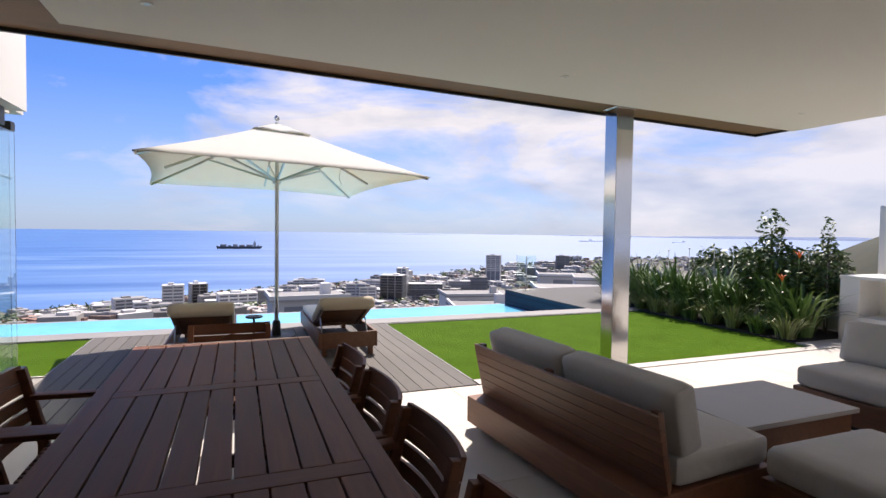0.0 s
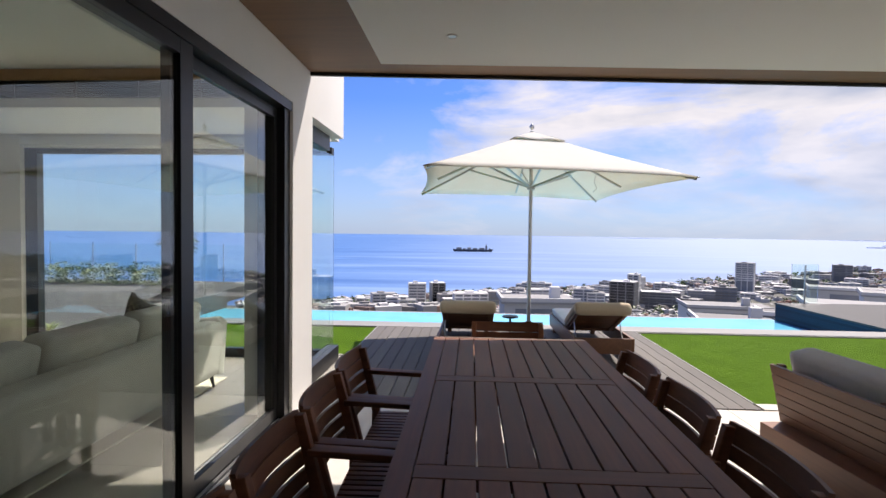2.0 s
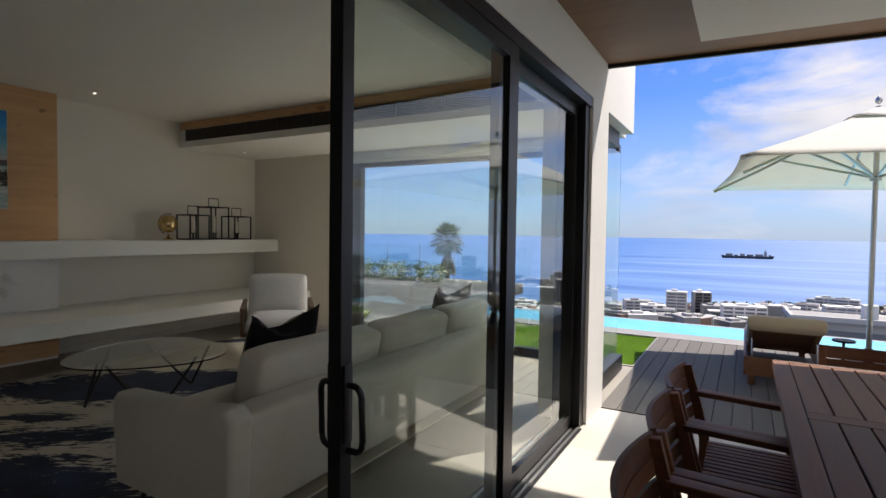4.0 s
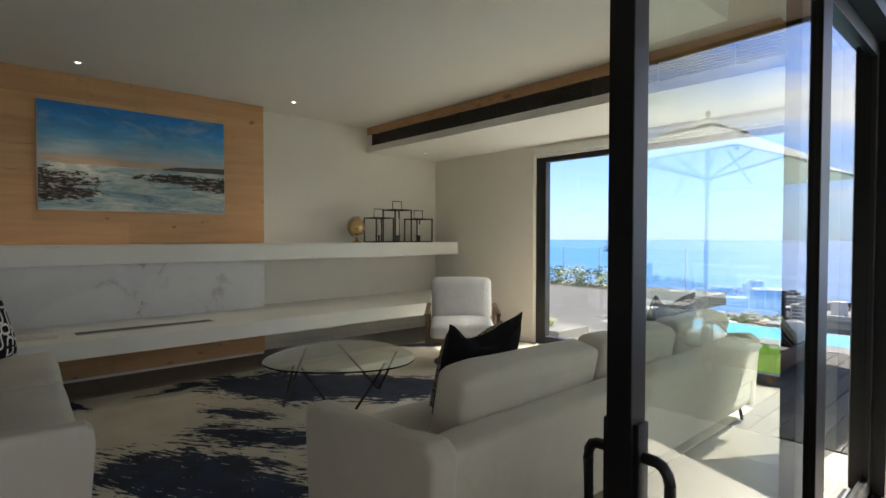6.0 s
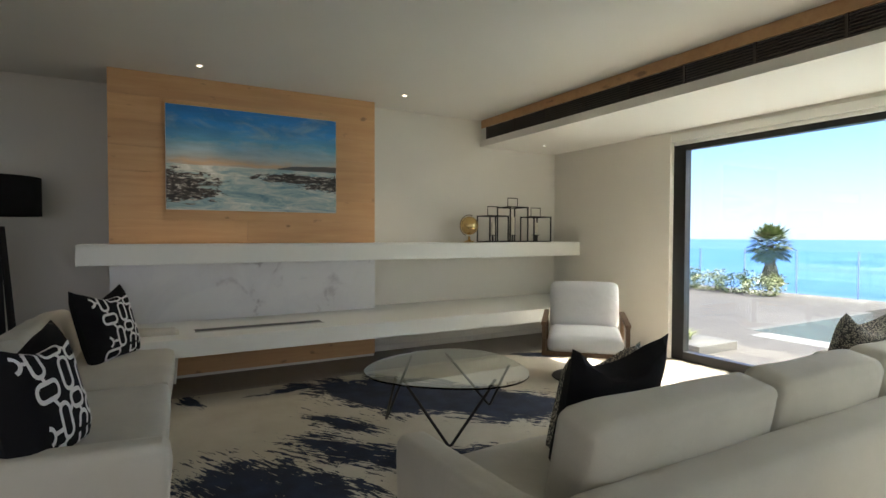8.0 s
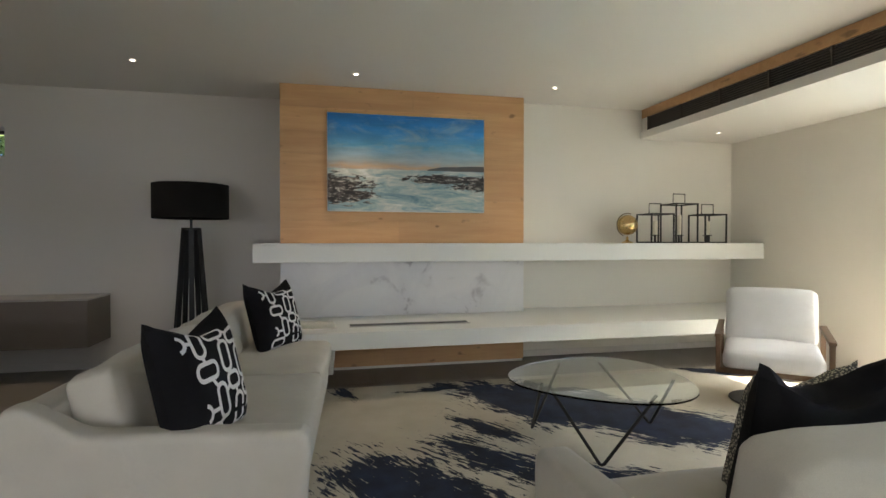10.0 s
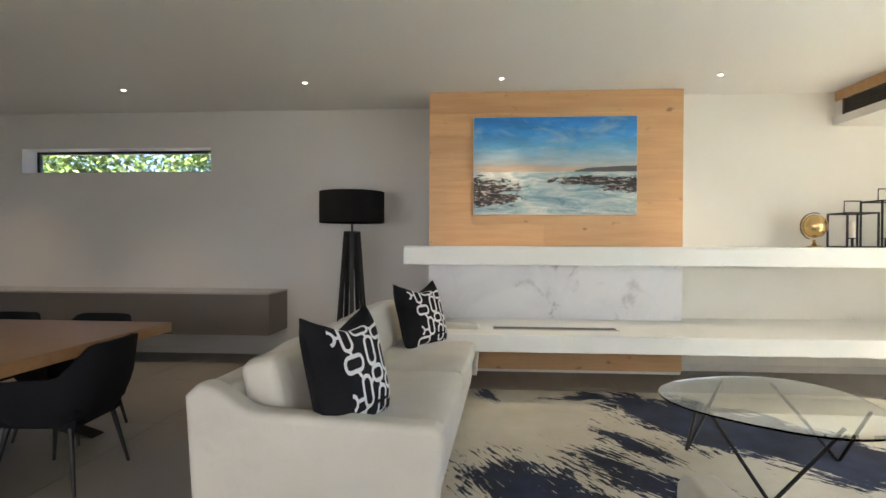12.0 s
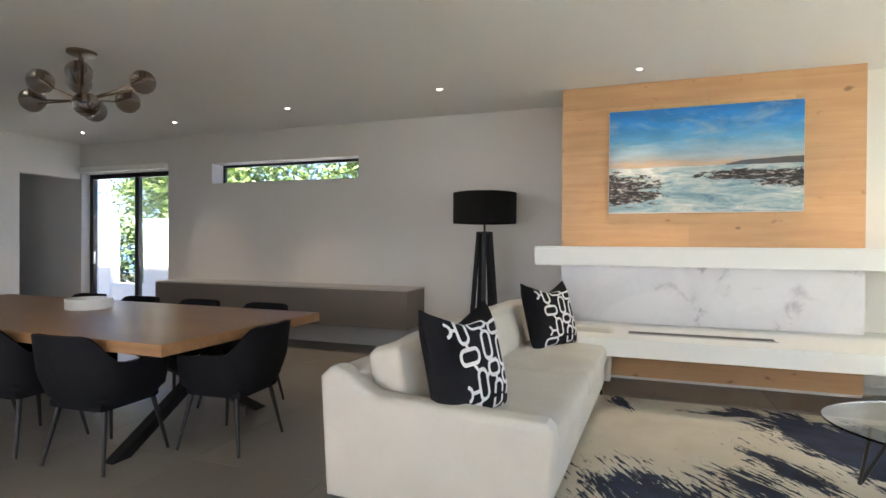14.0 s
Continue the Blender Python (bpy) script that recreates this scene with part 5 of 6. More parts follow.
# lanterns with candles
def lantern(x, y, w, h, hh):
    t = thing("lantern", "black wire frame lantern holding a cream candle on the mantel", "lantern", pose(x, y, 1.293), "mantel lanterns")
    r = 0.007
    for sx in (-1, 1):
        for sy in (-1, 1):
            part("upright", boxes((sx * w / 2 - r, sx * w / 2 + r, sy * w / 2 - r, sy * w / 2 + r, 0, h)), M["black_steel"], t)
    for z in (0.0, h - 2 * r):
        bm = bmesh.new()
        for s in (-1, 1):
            box(bm, s * w / 2 - r, s * w / 2 + r, -w / 2 + r, w / 2 - r, z, z + 2 * r)
            box(bm, -w / 2 + r, w / 2 - r, s * w / 2 - r, s * w / 2 + r, z, z + 2 * r)
        part("ring", bm, M["black_steel"], t)
    bm = bmesh.new()
    tube(bm, [(0, -w * 0.28, h), (0, -w * 0.28, h + hh), (0, w * 0.28, h + hh), (0, w * 0.28, h)], 0.0065, 4)
    part("handle", bm, M["black_steel"], t)
    bm = bmesh.new()
    box(bm, -r, r, -w / 2 + r, w / 2 - r, 0.0, 0.012)
    tube(bm, [(0, 0, 0), (0, 0, 0.085)], 0.012)
    lathe(bm, [(0.05, 0.085), (0.052, 0.09), (0.05, 0.094)], 16)
    part("holder", bm, M["black_steel"], t)
    bm = bmesh.new()
    lathe(bm, [(0.028, 0.094), (0.028, h * 0.60 + 0.05), (0.02, h * 0.60 + 0.056), (0.003, h * 0.60 + 0.054), (0.002, h * 0.60 + 0.07)], 14)
    part("candle", bm, M["wax"], t, "cream candle")


lantern(-6.98, 4.84, 0.28, 0.335, 0.115)
lantern(-7.02, 5.18, 0.28, 0.455, 0.115)
lantern(-6.98, 5.53, 0.28, 0.335, 0.115)
gl = thing("globe", "small gold desk globe on a turned brass foot", "globe", pose(-7.0, 4.50, 1.293))
bm = bmesh.new()
bmesh.ops.create_uvsphere(bm, u_segments=28, v_segments=16, radius=0.115, matrix=pose(0, 0, 0.205, 20))
part("sphere", bm, M["brass"], gl)
bm = bmesh.new()
tube(bm, [(0, 0.132 * math.sin(a), 0.205 + 0.132 * math.cos(a)) for a in [0.35 - i * 0.26 for i in range(13)]], 0.006, 6)
part("meridian", bm, M["bronze"], gl)
bm = bmesh.new()
lathe(bm, [(0.062, 0.0), (0.064, 0.012), (0.03, 0.022), (0.012, 0.04), (0.018, 0.055), (0.01, 0.075)], 20)
part("foot", bm, M["brass"], gl)

# floating console
cs = thing("console", "long taupe floating sideboard along the wall", "sideboard")
part("body", boxes((WL + 0.001, -7.17, -4.80, -1.02, 0.315, 0.757), bevel=0.003), M["console"], cs, smooth=False)
part("top", boxes((WL + 0.001, -7.165, -4.805, -1.015, 0.758, 0.777), bevel=0.003), M["stone_top"], cs, smooth=False)
for i in range(2):
    part("drawer_front", boxes((-7.169, -7.156, -4.80 + i * 1.89 + 0.001, -4.80 + (i + 1) * 1.89 - 0.001, 0.317, 0.755), bevel=0.001), M["console"], cs, smooth=False)

# dining table and chairs
dt = thing("dining_table", "long oak dining table with crossed black steel legs", "table", pose(-4.51, -2.75, 0, 0, 0, -1))
bm = bmesh.new()
prism(bm, [(-0.735, -1.95), (0.735, -1.95), (0.735, 1.80), (-0.735, 1.80)], 0.69, 0.757, "xy", 0.006)
part("tabletop", bm, M["table_oak"], dt, smooth=False)
for y in (-1.35, 1.30):
    for s in (-1, 1):
        bm = bmesh.new()
        prism(bm, [(-0.62 * s, 0.0), (-0.50 * s, 0.0), (0.60 * s, 0.69), (0.48 * s, 0.69)], y + s * 0.045 - 0.04, y + s * 0.045 + 0.04, "xz", 0.003)
        part("leg", bm, M["black_steel"], dt, smooth=False)


def tub_chair():
    """Faces -y."""
    t = thing("dining_chair", "charcoal upholstered tub dining chair on thin black legs", "chair", None, "chairs round the dining table")
    bm = bmesh.new()
    soft(bm, 0.235, 0.235, 0.05, 0.045, (0, 0, 0.015), 8, pose(0, -0.02, 0.445))
    part("seat", bm, M["charcoal"], t)
    # wrapped shell, low in front, high behind
    bm = bmesh.new()
    rows = []
    nA = 36
    for i in range(nA + 1):
        a = radians(-52 + 284 * i / nA)
        ca, sa = math.cos(a), math.sin(a)
        plan = (abs(ca) ** 3.2 + abs(sa) ** 3.2) ** (-1 / 3.2)
        off = abs(math.degrees(a) - 90)
        u = min(1, max(0, (off - 34) / 34))
        top = 0.785 - 0.165 * (3 * u * u - 2 * u ** 3) - 0.03 * max(0, (off - 90) / 52)
        ring = []
        for j in range(7):
            v = j / 6
            z = 0.355 + (top - 0.355) * v
            r = plan * (0.195 + 0.065 * min(1, v * 2.2) ** 0.6 + 0.015 * v)
            lean = 0.045 * v * max(0, sa)
            ring.append((Vector((r * 1.03 * ca, -0.01 + r * sa + lean, z)), Vector((ca, sa, 0))))
        rows.append(ring)
    outer = [[bm.verts.new(p + d * 0.018) for p, d in ring] for ring in rows]
    inner = [[bm.verts.new(p - d * 0.018) for p, d in ring] for ring in rows]
    for i in range(nA):
        for j in range(6):
            bm.faces.new((outer[i][j], outer[i + 1][j], outer[i + 1][j + 1], outer[i][j + 1]))
            bm.faces.new((inner[i][j + 1], inner[i + 1][j + 1], inner[i + 1][j], inner[i][j]))
        bm.faces.new((outer[i][6], outer[i + 1][6], inner[i + 1][6], inner[i][6]))
        bm.faces.new((inner[i][0], inner[i + 1][0], outer[i + 1][0], outer[i][0]))
    for e in (0, nA):
        for j in range(6):
            bm.faces.new((outer[e][j], outer[e][j + 1], inner[e][j + 1], inner[e][j]))
    part("shell", bm, M["charcoal"], t)
    bm = bmesh.new()
    soft(bm, 0.205, 0.205, 0.03, 0.028, (0, 0, 0), 6, pose(0, -0.01, 0.365))
    part("underseat", bm, M["charcoal"], t)
    for sx in (-1, 1):
        for sy in (-1, 1):
            bm = bmesh.new()
            tube(bm, [(sx * 0.17, sy * 0.16 - 0.02, 0.37), (sx * 0.235, sy * 0.225 - 0.02, 0.0)], 0.016, 8, 0.009)
            part("leg", bm, M["black_steel"], t)
    return t


dc = tub_chair()
dc.matrix_basis = pose(-4.42, -1.07, 0, 0, 0, 4)
for x, y, a in ((-3.93, -1.61, -88), (-3.93, -2.31, -90), (-3.94, -3.01, -90), (-3.95, -3.71, -92), (-5.11, -1.58, 88), (-5.12, -2.30, 90), (-5.13, -3.01, 92), (-5.14, -3.71, 90), (-4.5, -4.55, 180)):
    copy_thing(dc, pose(x, y, 0, 0, 0, a))
bw = bmesh.new()
lathe(bw, [(0.16, 0.0), (0.168, 0.01), (0.168, 0.085), (0.155, 0.085), (0.153, 0.02), (0.01, 0.015)], 36)
single("bowl", bw, M["white_lacquer"], "round white straight-sided bowl on the dining table", "bowl", "", pose(-4.72, -2.80, 0.757))

# pendant with smoked globes
pn = thing("pendant_lamp", "bronze branching pendant with smoked glass globes over the dining table", "lamp", pose(-4.75, -2.93, CEIL))
bm = bmesh.new()
lathe(bm, [(0.11, 0.0), (0.11, -0.02), (0.10, -0.025)], 24)
part("ceiling_plate", bm, M["bronze"], pn)
bm = bmesh.new()
tube(bm, [(0.04, 0.03, -0.02), (0.04, 0.03, -0.40)], 0.008)
tube(bm, [(-0.04, -0.05, -0.02), (-0.04, -0.05, -0.44)], 0.008)
part("rod", bm, M["bronze"], pn)
bm = bmesh.new()
tube(bm, [(0.13, -0.33, -0.43), (0.0, 0.0, -0.40), (-0.14, 0.40, -0.31)], 0.009)
part("arm", bm, M["bronze"], pn)
RIGHT, DEPTH = Vector((-0.33, 0.944, 0)), Vector((-0.944, -0.33, 0))
for across, deep, gz in ((-0.41, 0.0, -0.45), (-0.16, 0.2, -0.24), (-0.23, -0.15, -0.34), (0.06, -0.12, -0.26), (0.48, 0.05, -0.28), (-0.06, 0.25, -0.47), (0.25, 0.22, -0.40), (0.16, -0.18, -0.53)):
    gx, gy, _ = RIGHT * across + DEPTH * deep
    gz += 0.05
    bm = bmesh.new()
    tube(bm, [(0.0, 0.0, -0.40), (gx * 0.8, gy * 0.8, gz * 0.8 - 0.08), (gx, gy, gz + 0.02)], 0.007)
    lathe(bm, [(0.02, 0.0), (0.022, 0.045), (0.012, 0.05)], 12, (gx, gy, gz + 0.02))
    st_ = part("branch", bm, M["bronze"], pn)
    bm = bmesh.new()
    bmesh.ops.create_uvsphere(bm, u_segments=24, v_segments=14, radius=0.098, matrix=pose(gx, gy, gz))
    g_ = part("glass_globe", bm, M["smoke_glass"], st_, "smoked glass globe")
    g_.visible_shadow = False


# ---------- planting ----------
rng = random.Random(7)


def strap_leaf(bm, base, ang, length, rise, width, droop):
    """One arching tapered leaf."""
    d = Vector((math.cos(ang), math.sin(ang), 0))
    side = Vector((-d.y, d.x, 0))
    prev = None
    n = 5
    for i in range(n + 1):
        u = i / n
        p = base + d * (length * (0.25 * u + 0.75 * u * u) * 0.8) + Vector((0, 0, rise * (u - droop * u * u * u)))
        w = width * (0.55 + 0.9 * u - 1.42 * u * u)
        a, b = bm.verts.new(p - side * w + Vector((0, 0, w * 0.35))), bm.verts.new(p + side * w + Vector((0, 0, w * 0.35)))
        c = bm.verts.new(p)
        if prev:
            bm.faces.new((prev[0], prev[2], c, a))
            bm.faces.new((prev[2], prev[1], b, c))
        prev = (a, b, c)


def clump(x, y, z, h, r, n, mat, label, width=0.022, name="plant"):
    bm = bmesh.new()
    for _ in range(n):
        a, q = rng.uniform(0, 6.283), rng.uniform(0, 0.25) * r
        strap_leaf(bm, Vector((q * math.cos(a), q * math.sin(a), 0)), a + rng.uniform(-0.5, 0.5), r * rng.uniform(0.5, 1.15), h * rng.uniform(0.6, 1.1), width * rng.uniform(0.7, 1.2), rng.uniform(0.15, 0.55))
    t = thing(name, label, "plant", pose(x, y, z), "garden planting")
    part("leaves", bm, M[mat], t)
    return t


def leaf_cloud(bm, centre, radii, n, size):
    """Many small folded leaves filling a lumpy shape."""
    for _ in range(n):
        v = Vector((rng.gauss(0, 1), rng.gauss(0, 1), rng.gauss(0, 1))).normalized() * rng.uniform(0.45, 1.0) ** 0.5
        lump = 1 + 0.35 * noise.noise(v * 2.1 + Vector(centre) * 0.37)
        p = Vector(centre) + Vector((v.x * radii[0], v.y * radii[1], v.z * radii[2])) * lump
        q = Euler((rng.uniform(-1, 1), rng.uniform(-1, 1), rng.uniform(0, 6.28))).to_matrix()
        s = size * rng.uniform(0.6, 1.3)
        o = [p + q @ Vector(c) * s for c in ((0, -1, 0), (0.42, 0, 0.12), (0, 1, 0), (-0.42, 0, 0.12))]
        a, b, c, d = [bm.verts.new(t) for t in o]
        bm.faces.new((a, b, c))
        bm.faces.new((a, c, d))


def shrub(name, label, x, y, z, blobs, n, size, mat, stems=True, category="shrub"):
    t = thing(name, label, category, pose(x, y, z), "garden planting")
    bm = bmesh.new()
    tot = sum(b[3] * b[4] * b[5] for b in blobs)
    for bx, by, bz, rx, ry, rz in blobs:
        leaf_cloud(bm, (bx, by, bz), (rx, ry, rz), int(n * rx * ry * rz / tot), size)
    part("crown", bm, M[mat], t)
    if stems:
        bm = bmesh.new()
        for bx, by, bz, rx, ry, rz in blobs[:5]:
            tube(bm, [(bx * 0.1, by * 0.1, 0), (bx * 0.6, by * 0.6, bz * 0.5), (bx, by, bz)], 0.03, 6, 0.012)
        part("stem", bm, M["bark"], t)
    return t


structure("planting_bed", boxes((7.32, 8.74, 5.215, 12.0, -0.25, 0.0)), M["soil"], "dark soil bed")
for i in range(15):
    yy = 5.48 + i * 0.32
    clump(7.75 + rng.uniform(-0.12, 0.35), yy, 0, rng.uniform(0.95, 1.3), rng.uniform(0.5, 0.75), 85, "strap_leaf", "dark green strap-leaved clump in the bed", 0.036, "bird_of_paradise")
for i in range(10):
    yy = 5.45 + i * 0.42
    clump(7.42 + rng.uniform(-0.04, 0.1), yy, 0, rng.uniform(0.42, 0.6), rng.uniform(0.35, 0.5), 90, "pale_leaf" if i % 3 != 1 else "strap_leaf", "pale variegated grass-like clump at the lawn edge", 0.012, "lily_turf")
shrub("shrub", "leafy flowering shrub rising above the bed", 8.35, 6.35, 0, [(0, 0, 0.9, 0.5, 0.6, 0.5), (0.0, 0.05, 1.55, 0.2, 0.22, 0.35), (-0.1, -0.3, 0.8, 0.4, 0.4, 0.4)], 2600, 0.055, "bush_leaf")
shrub("shrub", "narrow upright conifer-like shrub", 8.5, 5.60, 0, [(0, 0, 0.9, 0.3, 0.3, 0.5), (0, 0, 1.45, 0.10, 0.10, 0.32)], 1300, 0.045, "bush_leaf")
for i in range(4):
    shrub("shrub", "mixed green shrub along the garden wall", 8.6 + rng.uniform(-0.1, 0.2), 5.85 + i * 0.66, 0, [(0, 0, 0.75, 0.45, 0.5, 0.42), (0.1, 0.2, 1.0, 0.25, 0.25, 0.25)], 1500, 0.05, "bush_leaf")
for i, (x, y, z) in enumerate([(7.95, 8.2, 1.12), (7.95, 7.7, 1.18), (8.1, 6.9, 1.25), (8.2, 6.2, 1.25), (8.3, 5.75, 1.2), (8.0, 7.2, 1.2), (8.35, 5.5, 1.1)]):
    bm = bmesh.new()
    tube(bm, [(0, 0, -1.0), (0, 0, 0)], 0.006, 5)
    for j in range(6):
        strap_leaf(bm, Vector((0, 0, 0)), j * 1.05, 0.07, 0.05, 0.014, 0.3)
    single("flower", bm, M["white_blossom"], "white garden flower on a thin stem", "flower", "white flowers", pose(x, y, z))
for x, y, z in ((7.55, 5.62, 0.78), (7.8, 5.55, 1.12)):
    bm = bmesh.new()
    for j in range(7):
        strap_leaf(bm, Vector((0, 0, 0)), 0.7 * j, 0.13, 0.16, 0.012, 0.2)
    fl_ = thing("flower", "orange bird of paradise flower among the leaves", "flower", pose(x, y, z), "orange flowers")
    part("petals", bm, M["blossom"], fl_)
    bm = bmesh.new()
    tube(bm, [(0, 0, -z), (0.0, 0.02, -z * 0.5), (0, 0, 0.02)], 0.010, 6)
    part("stem", bm, M["strap_leaf"], fl_)
# terrace edge planting and planter
for i in range(9):
    shrub("shrub", "low succulent shrub at the terrace edge", -14.2 + i * 0.72, 13.9 - 0.05 * i, 0, [(0, 0, 0.2, 0.45, 0.4, 0.28), (0.2, 0.1, 0.4, 0.2, 0.2, 0.16)], 1100, 0.035, "bush_leaf" if i % 2 else "pale_leaf", False)
for i in range(4):
    clump(-7.3 + i * 0.55, 6.85, 0.10, 0.16, 0.2, 40, "pale_leaf", "small clump in the white planter", 0.012, "planter_plant")

# palm below the terrace
pm = thing("palm_tree", "fan palm with a skirt of dry fronds below the terrace", "palm", pose(-23.0, 40.3, 0.7))
bm = bmesh.new()
tube(bm, [(0, 0, -14), (0.05, 0, -6), (0, 0, 0)], 0.30, 12, 0.20)
part("trunk", bm, M["bark"], pm)


def fan(bm, ang, elev, reach, spread, n):
    d = Vector((math.cos(ang) * math.cos(elev), math.sin(ang) * math.cos(elev), math.sin(elev)))
    tip = d * reach * 0.55
    side = Vector((-math.sin(ang), math.cos(ang), 0))
    up = d.cross(side)
    for j in range(n):
        f = -spread + 2 * spread * j / (n - 1)
        e = (d * math.cos(f) + side * math.sin(f)).normalized()
        q = tip + e * reach * 0.5 + Vector((0, 0, -0.25 * abs(f) * reach * 0.4 - rng.uniform(0, 0.12) * reach))
        w = 0.045 * reach
        a, b, c = bm.verts.new(tip - side * w * 0.4), bm.verts.new(tip + side * w * 0.4), bm.verts.new(q)
        m1, m2 = bm.verts.new(tip.lerp(q, 0.5) - side * w), bm.verts.new(tip.lerp(q, 0.5) + side * w)
        bm.faces.new((a, m1, m2, b))
        bm.faces.new((m1, c, m2))


bm = bmesh.new()
for i in range(76):
    fan(bm, i * 2.399, radians(-48 + 128 * (i / 76) ** 0.9), rng.uniform(1.3, 1.85), 1.35, 17)
part("fronds", bm, M["palm_leaf"], pm)
bm = bmesh.new()
for i in range(70):
    fan(bm, i * 2.399, radians(rng.uniform(-89, -76)), rng.uniform(1.1, 2.9), 0.45, 10)
part("dry_skirt", bm, M["dry_leaf"], pm, "hanging brown dead fronds")

# west garden seen through the garden door and slit window
structure("pavement_4", boxes((-16, WL - 0.32, -16, 3, -0.25, -0.02)), M["tile_out"], "pale paved side yard")
structure("wall_yard", boxes((-9.3, -9.1, -9.6, -8.1, 0, 1.85), (-9.3, -9.1, -7.25, -3.5, 0, 1.75), (-9.28, -9.12, -8.1, -7.25, 0, 0.52), bevel=0.008), M["plaster_out"], "white rendered yard walls")
shrub("hedge", "dense green hedge behind the yard wall", -10.1, -8.2, 0, [(0, -0.8, 0.9, 0.5, 0.9, 0.95), (0, 0.6, 0.9, 0.5, 0.9, 0.95), (0.1, 1.9, 0.9, 0.5, 0.9, 0.95)], 15000, 0.06, "bush_leaf", True, "hedge")
for i, (x, y) in enumerate([(-13.0, -9.8), (-14.0, -6.5), (-13.5, -3.2), (-13.0, -0.4), (-15.5, -12.5)]):
    shrub("tree", "leafy sunlit garden tree beyond the yard", x, y, 0, [(0, 0, 3.3, 1.7, 1.9, 1.5), (0.5, 1.2, 2.5, 1.2, 1.2, 0.9), (0.3, -1.1, 2.7, 1.2, 1.2, 1.0), (-0.4, 0.3, 4.6, 1.3, 1.4, 1.1)], 13000, 0.075, "tree_leaf", True, "tree")

# ---------- distance: slope, town, sea ----------
def coast(az):
    """Distance of the shore, by bearing in degrees to the left of +y."""
    pts = [(-180, 2600), (-60, 3000), (-38, 2300), (-30, 1700), (-22, 1300), (-12, 1050), (0, 900), (10, 820), (20, 780), (40, 900), (60, 1500), (180, 2600)]
    for (a, ra), (b, rb) in zip(pts, pts[1:]):
        if a <= az <= b:
            return ra + (rb - ra) * (az - a) / (b - a)
    return 1000


def land_z(r):
    return max(-103.0, -4.5 - max(0, r - 14) * 0.148)


def at(az, r):
    a = radians(az)
    return -math.sin(a) * r, math.cos(a) * r


bm = bmesh.new()
angs = list(range(-180, 181, 5))
rings = []
for f in (0.0, 0.004, 0.02, 0.06, 0.15, 0.35, 0.6, 0.8, 0.95, 1.0, 1.02):
    ring = []
    for a in angs[:-1]:
        r = 16 + (coast(a) - 16) * f
        x, y = at(a, r)
        z = land_z(r) if f < 0.97 else (-108 if f == 1.0 else -118)
        ring.append(bm.verts.new((x, y, z + 0.02 * r * noise.noise(Vector((x * 0.004, y * 0.004, 1))) * (0.3 if f < 0.9 else 0))))
    rings.append(ring)
for a, b in zip(rings, rings[1:]):
    for j in range(len(a)):
        bm.faces.new((a[j], a[(j + 1) % len(a)], b[(j + 1) % len(a)], b[j]))
bm.faces.new(rings[0][::-1])
structure("terrain", bm, M["land"], "hillside falling to the coastal suburb", True)
bm = bmesh.new()
prevr = None
for r, z in ((600, -110), (1500, -110), (3000, -110), (3300, -105), (3700, -88), (4200, -62), (4600, -42), (4900, -28.3)):
    ring = [bm.verts.new((*at(a, r), z)) for a in range(0, 360, 3)]
    if prevr:
        for j in range(120):
            bm.faces.new((prevr[j], prevr[(j + 1) % 120], ring[(j + 1) % 120], ring[j]))
    prevr = ring
structure("sea", bm, M["sea"], "wide blue sea with paler streaks, glitter haze painted in eastwards", True)

# distance haze painted into one material: pale blue with a weak glow
hz_k = Mat("painted_haze_glow", 1.0)
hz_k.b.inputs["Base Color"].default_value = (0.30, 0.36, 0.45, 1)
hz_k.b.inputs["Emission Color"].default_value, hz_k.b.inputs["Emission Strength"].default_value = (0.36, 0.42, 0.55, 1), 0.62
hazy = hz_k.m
bm = bmesh.new()
for lo, hi, hmax, r in ((-23, -12, 7, 4700), (-75, -41, 38, 4820), (-47, -33, 12, 4850)):
    pts = []
    n = 40
    for i in range(n + 1):
        az = lo + (hi - lo) * i / n
        e = math.sin(math.pi * i / n) ** 0.6
        h = hmax * e * (0.6 + 0.5 * noise.noise(Vector((az * 0.35, r, 0))))
        pts.append((at(az, r), at(az, r + 60), max(0.3, h)))
    base = -28.3 - (4900 - r) * 0.045
    for (p, q, h), (p2, q2, h2) in zip(pts, pts[1:]):
        v = [bm.verts.new(c) for c in ((*p, base - 8), (*p2, base - 8), (*p2, base + h2), (*p, base + h), (*q, base + h), (*q2, base + h2))]
        bm.faces.new((v[0], v[1], v[2], v[3]))
        bm.faces.new((v[3], v[2], v[5], v[4]))
structure("backdrop_hills", bm, hazy, "faint far island and hills, their haze painted as a glow", True)

# hill on the eastern side
bm = bmesh.new()
hx, hy = at(-77, 620)
g = [[bm.verts.new((hx + (i - 10) * 23, hy + (j - 10) * 23, -40 + 125 * max(0, 1 - math.hypot(i - 10, j - 10) / 10.5) ** 0.9 + 9 * noise.noise(Vector((i * 0.45, j * 0.45, 3))))) for i in range(21)] for j in range(21)]
for j in range(20):
    for i in range(20):
        bm.faces.new((g[j][i], g[j][i + 1], g[j + 1][i + 1], g[j + 1][i]))
structure("backdrop_mountain", bm, surface("scrub_hill", (0.034, 0.038, 0.022), 0.95, var=0.35, scale=0.03, bump=0, fine=0.3), "scrub covered hill", True)

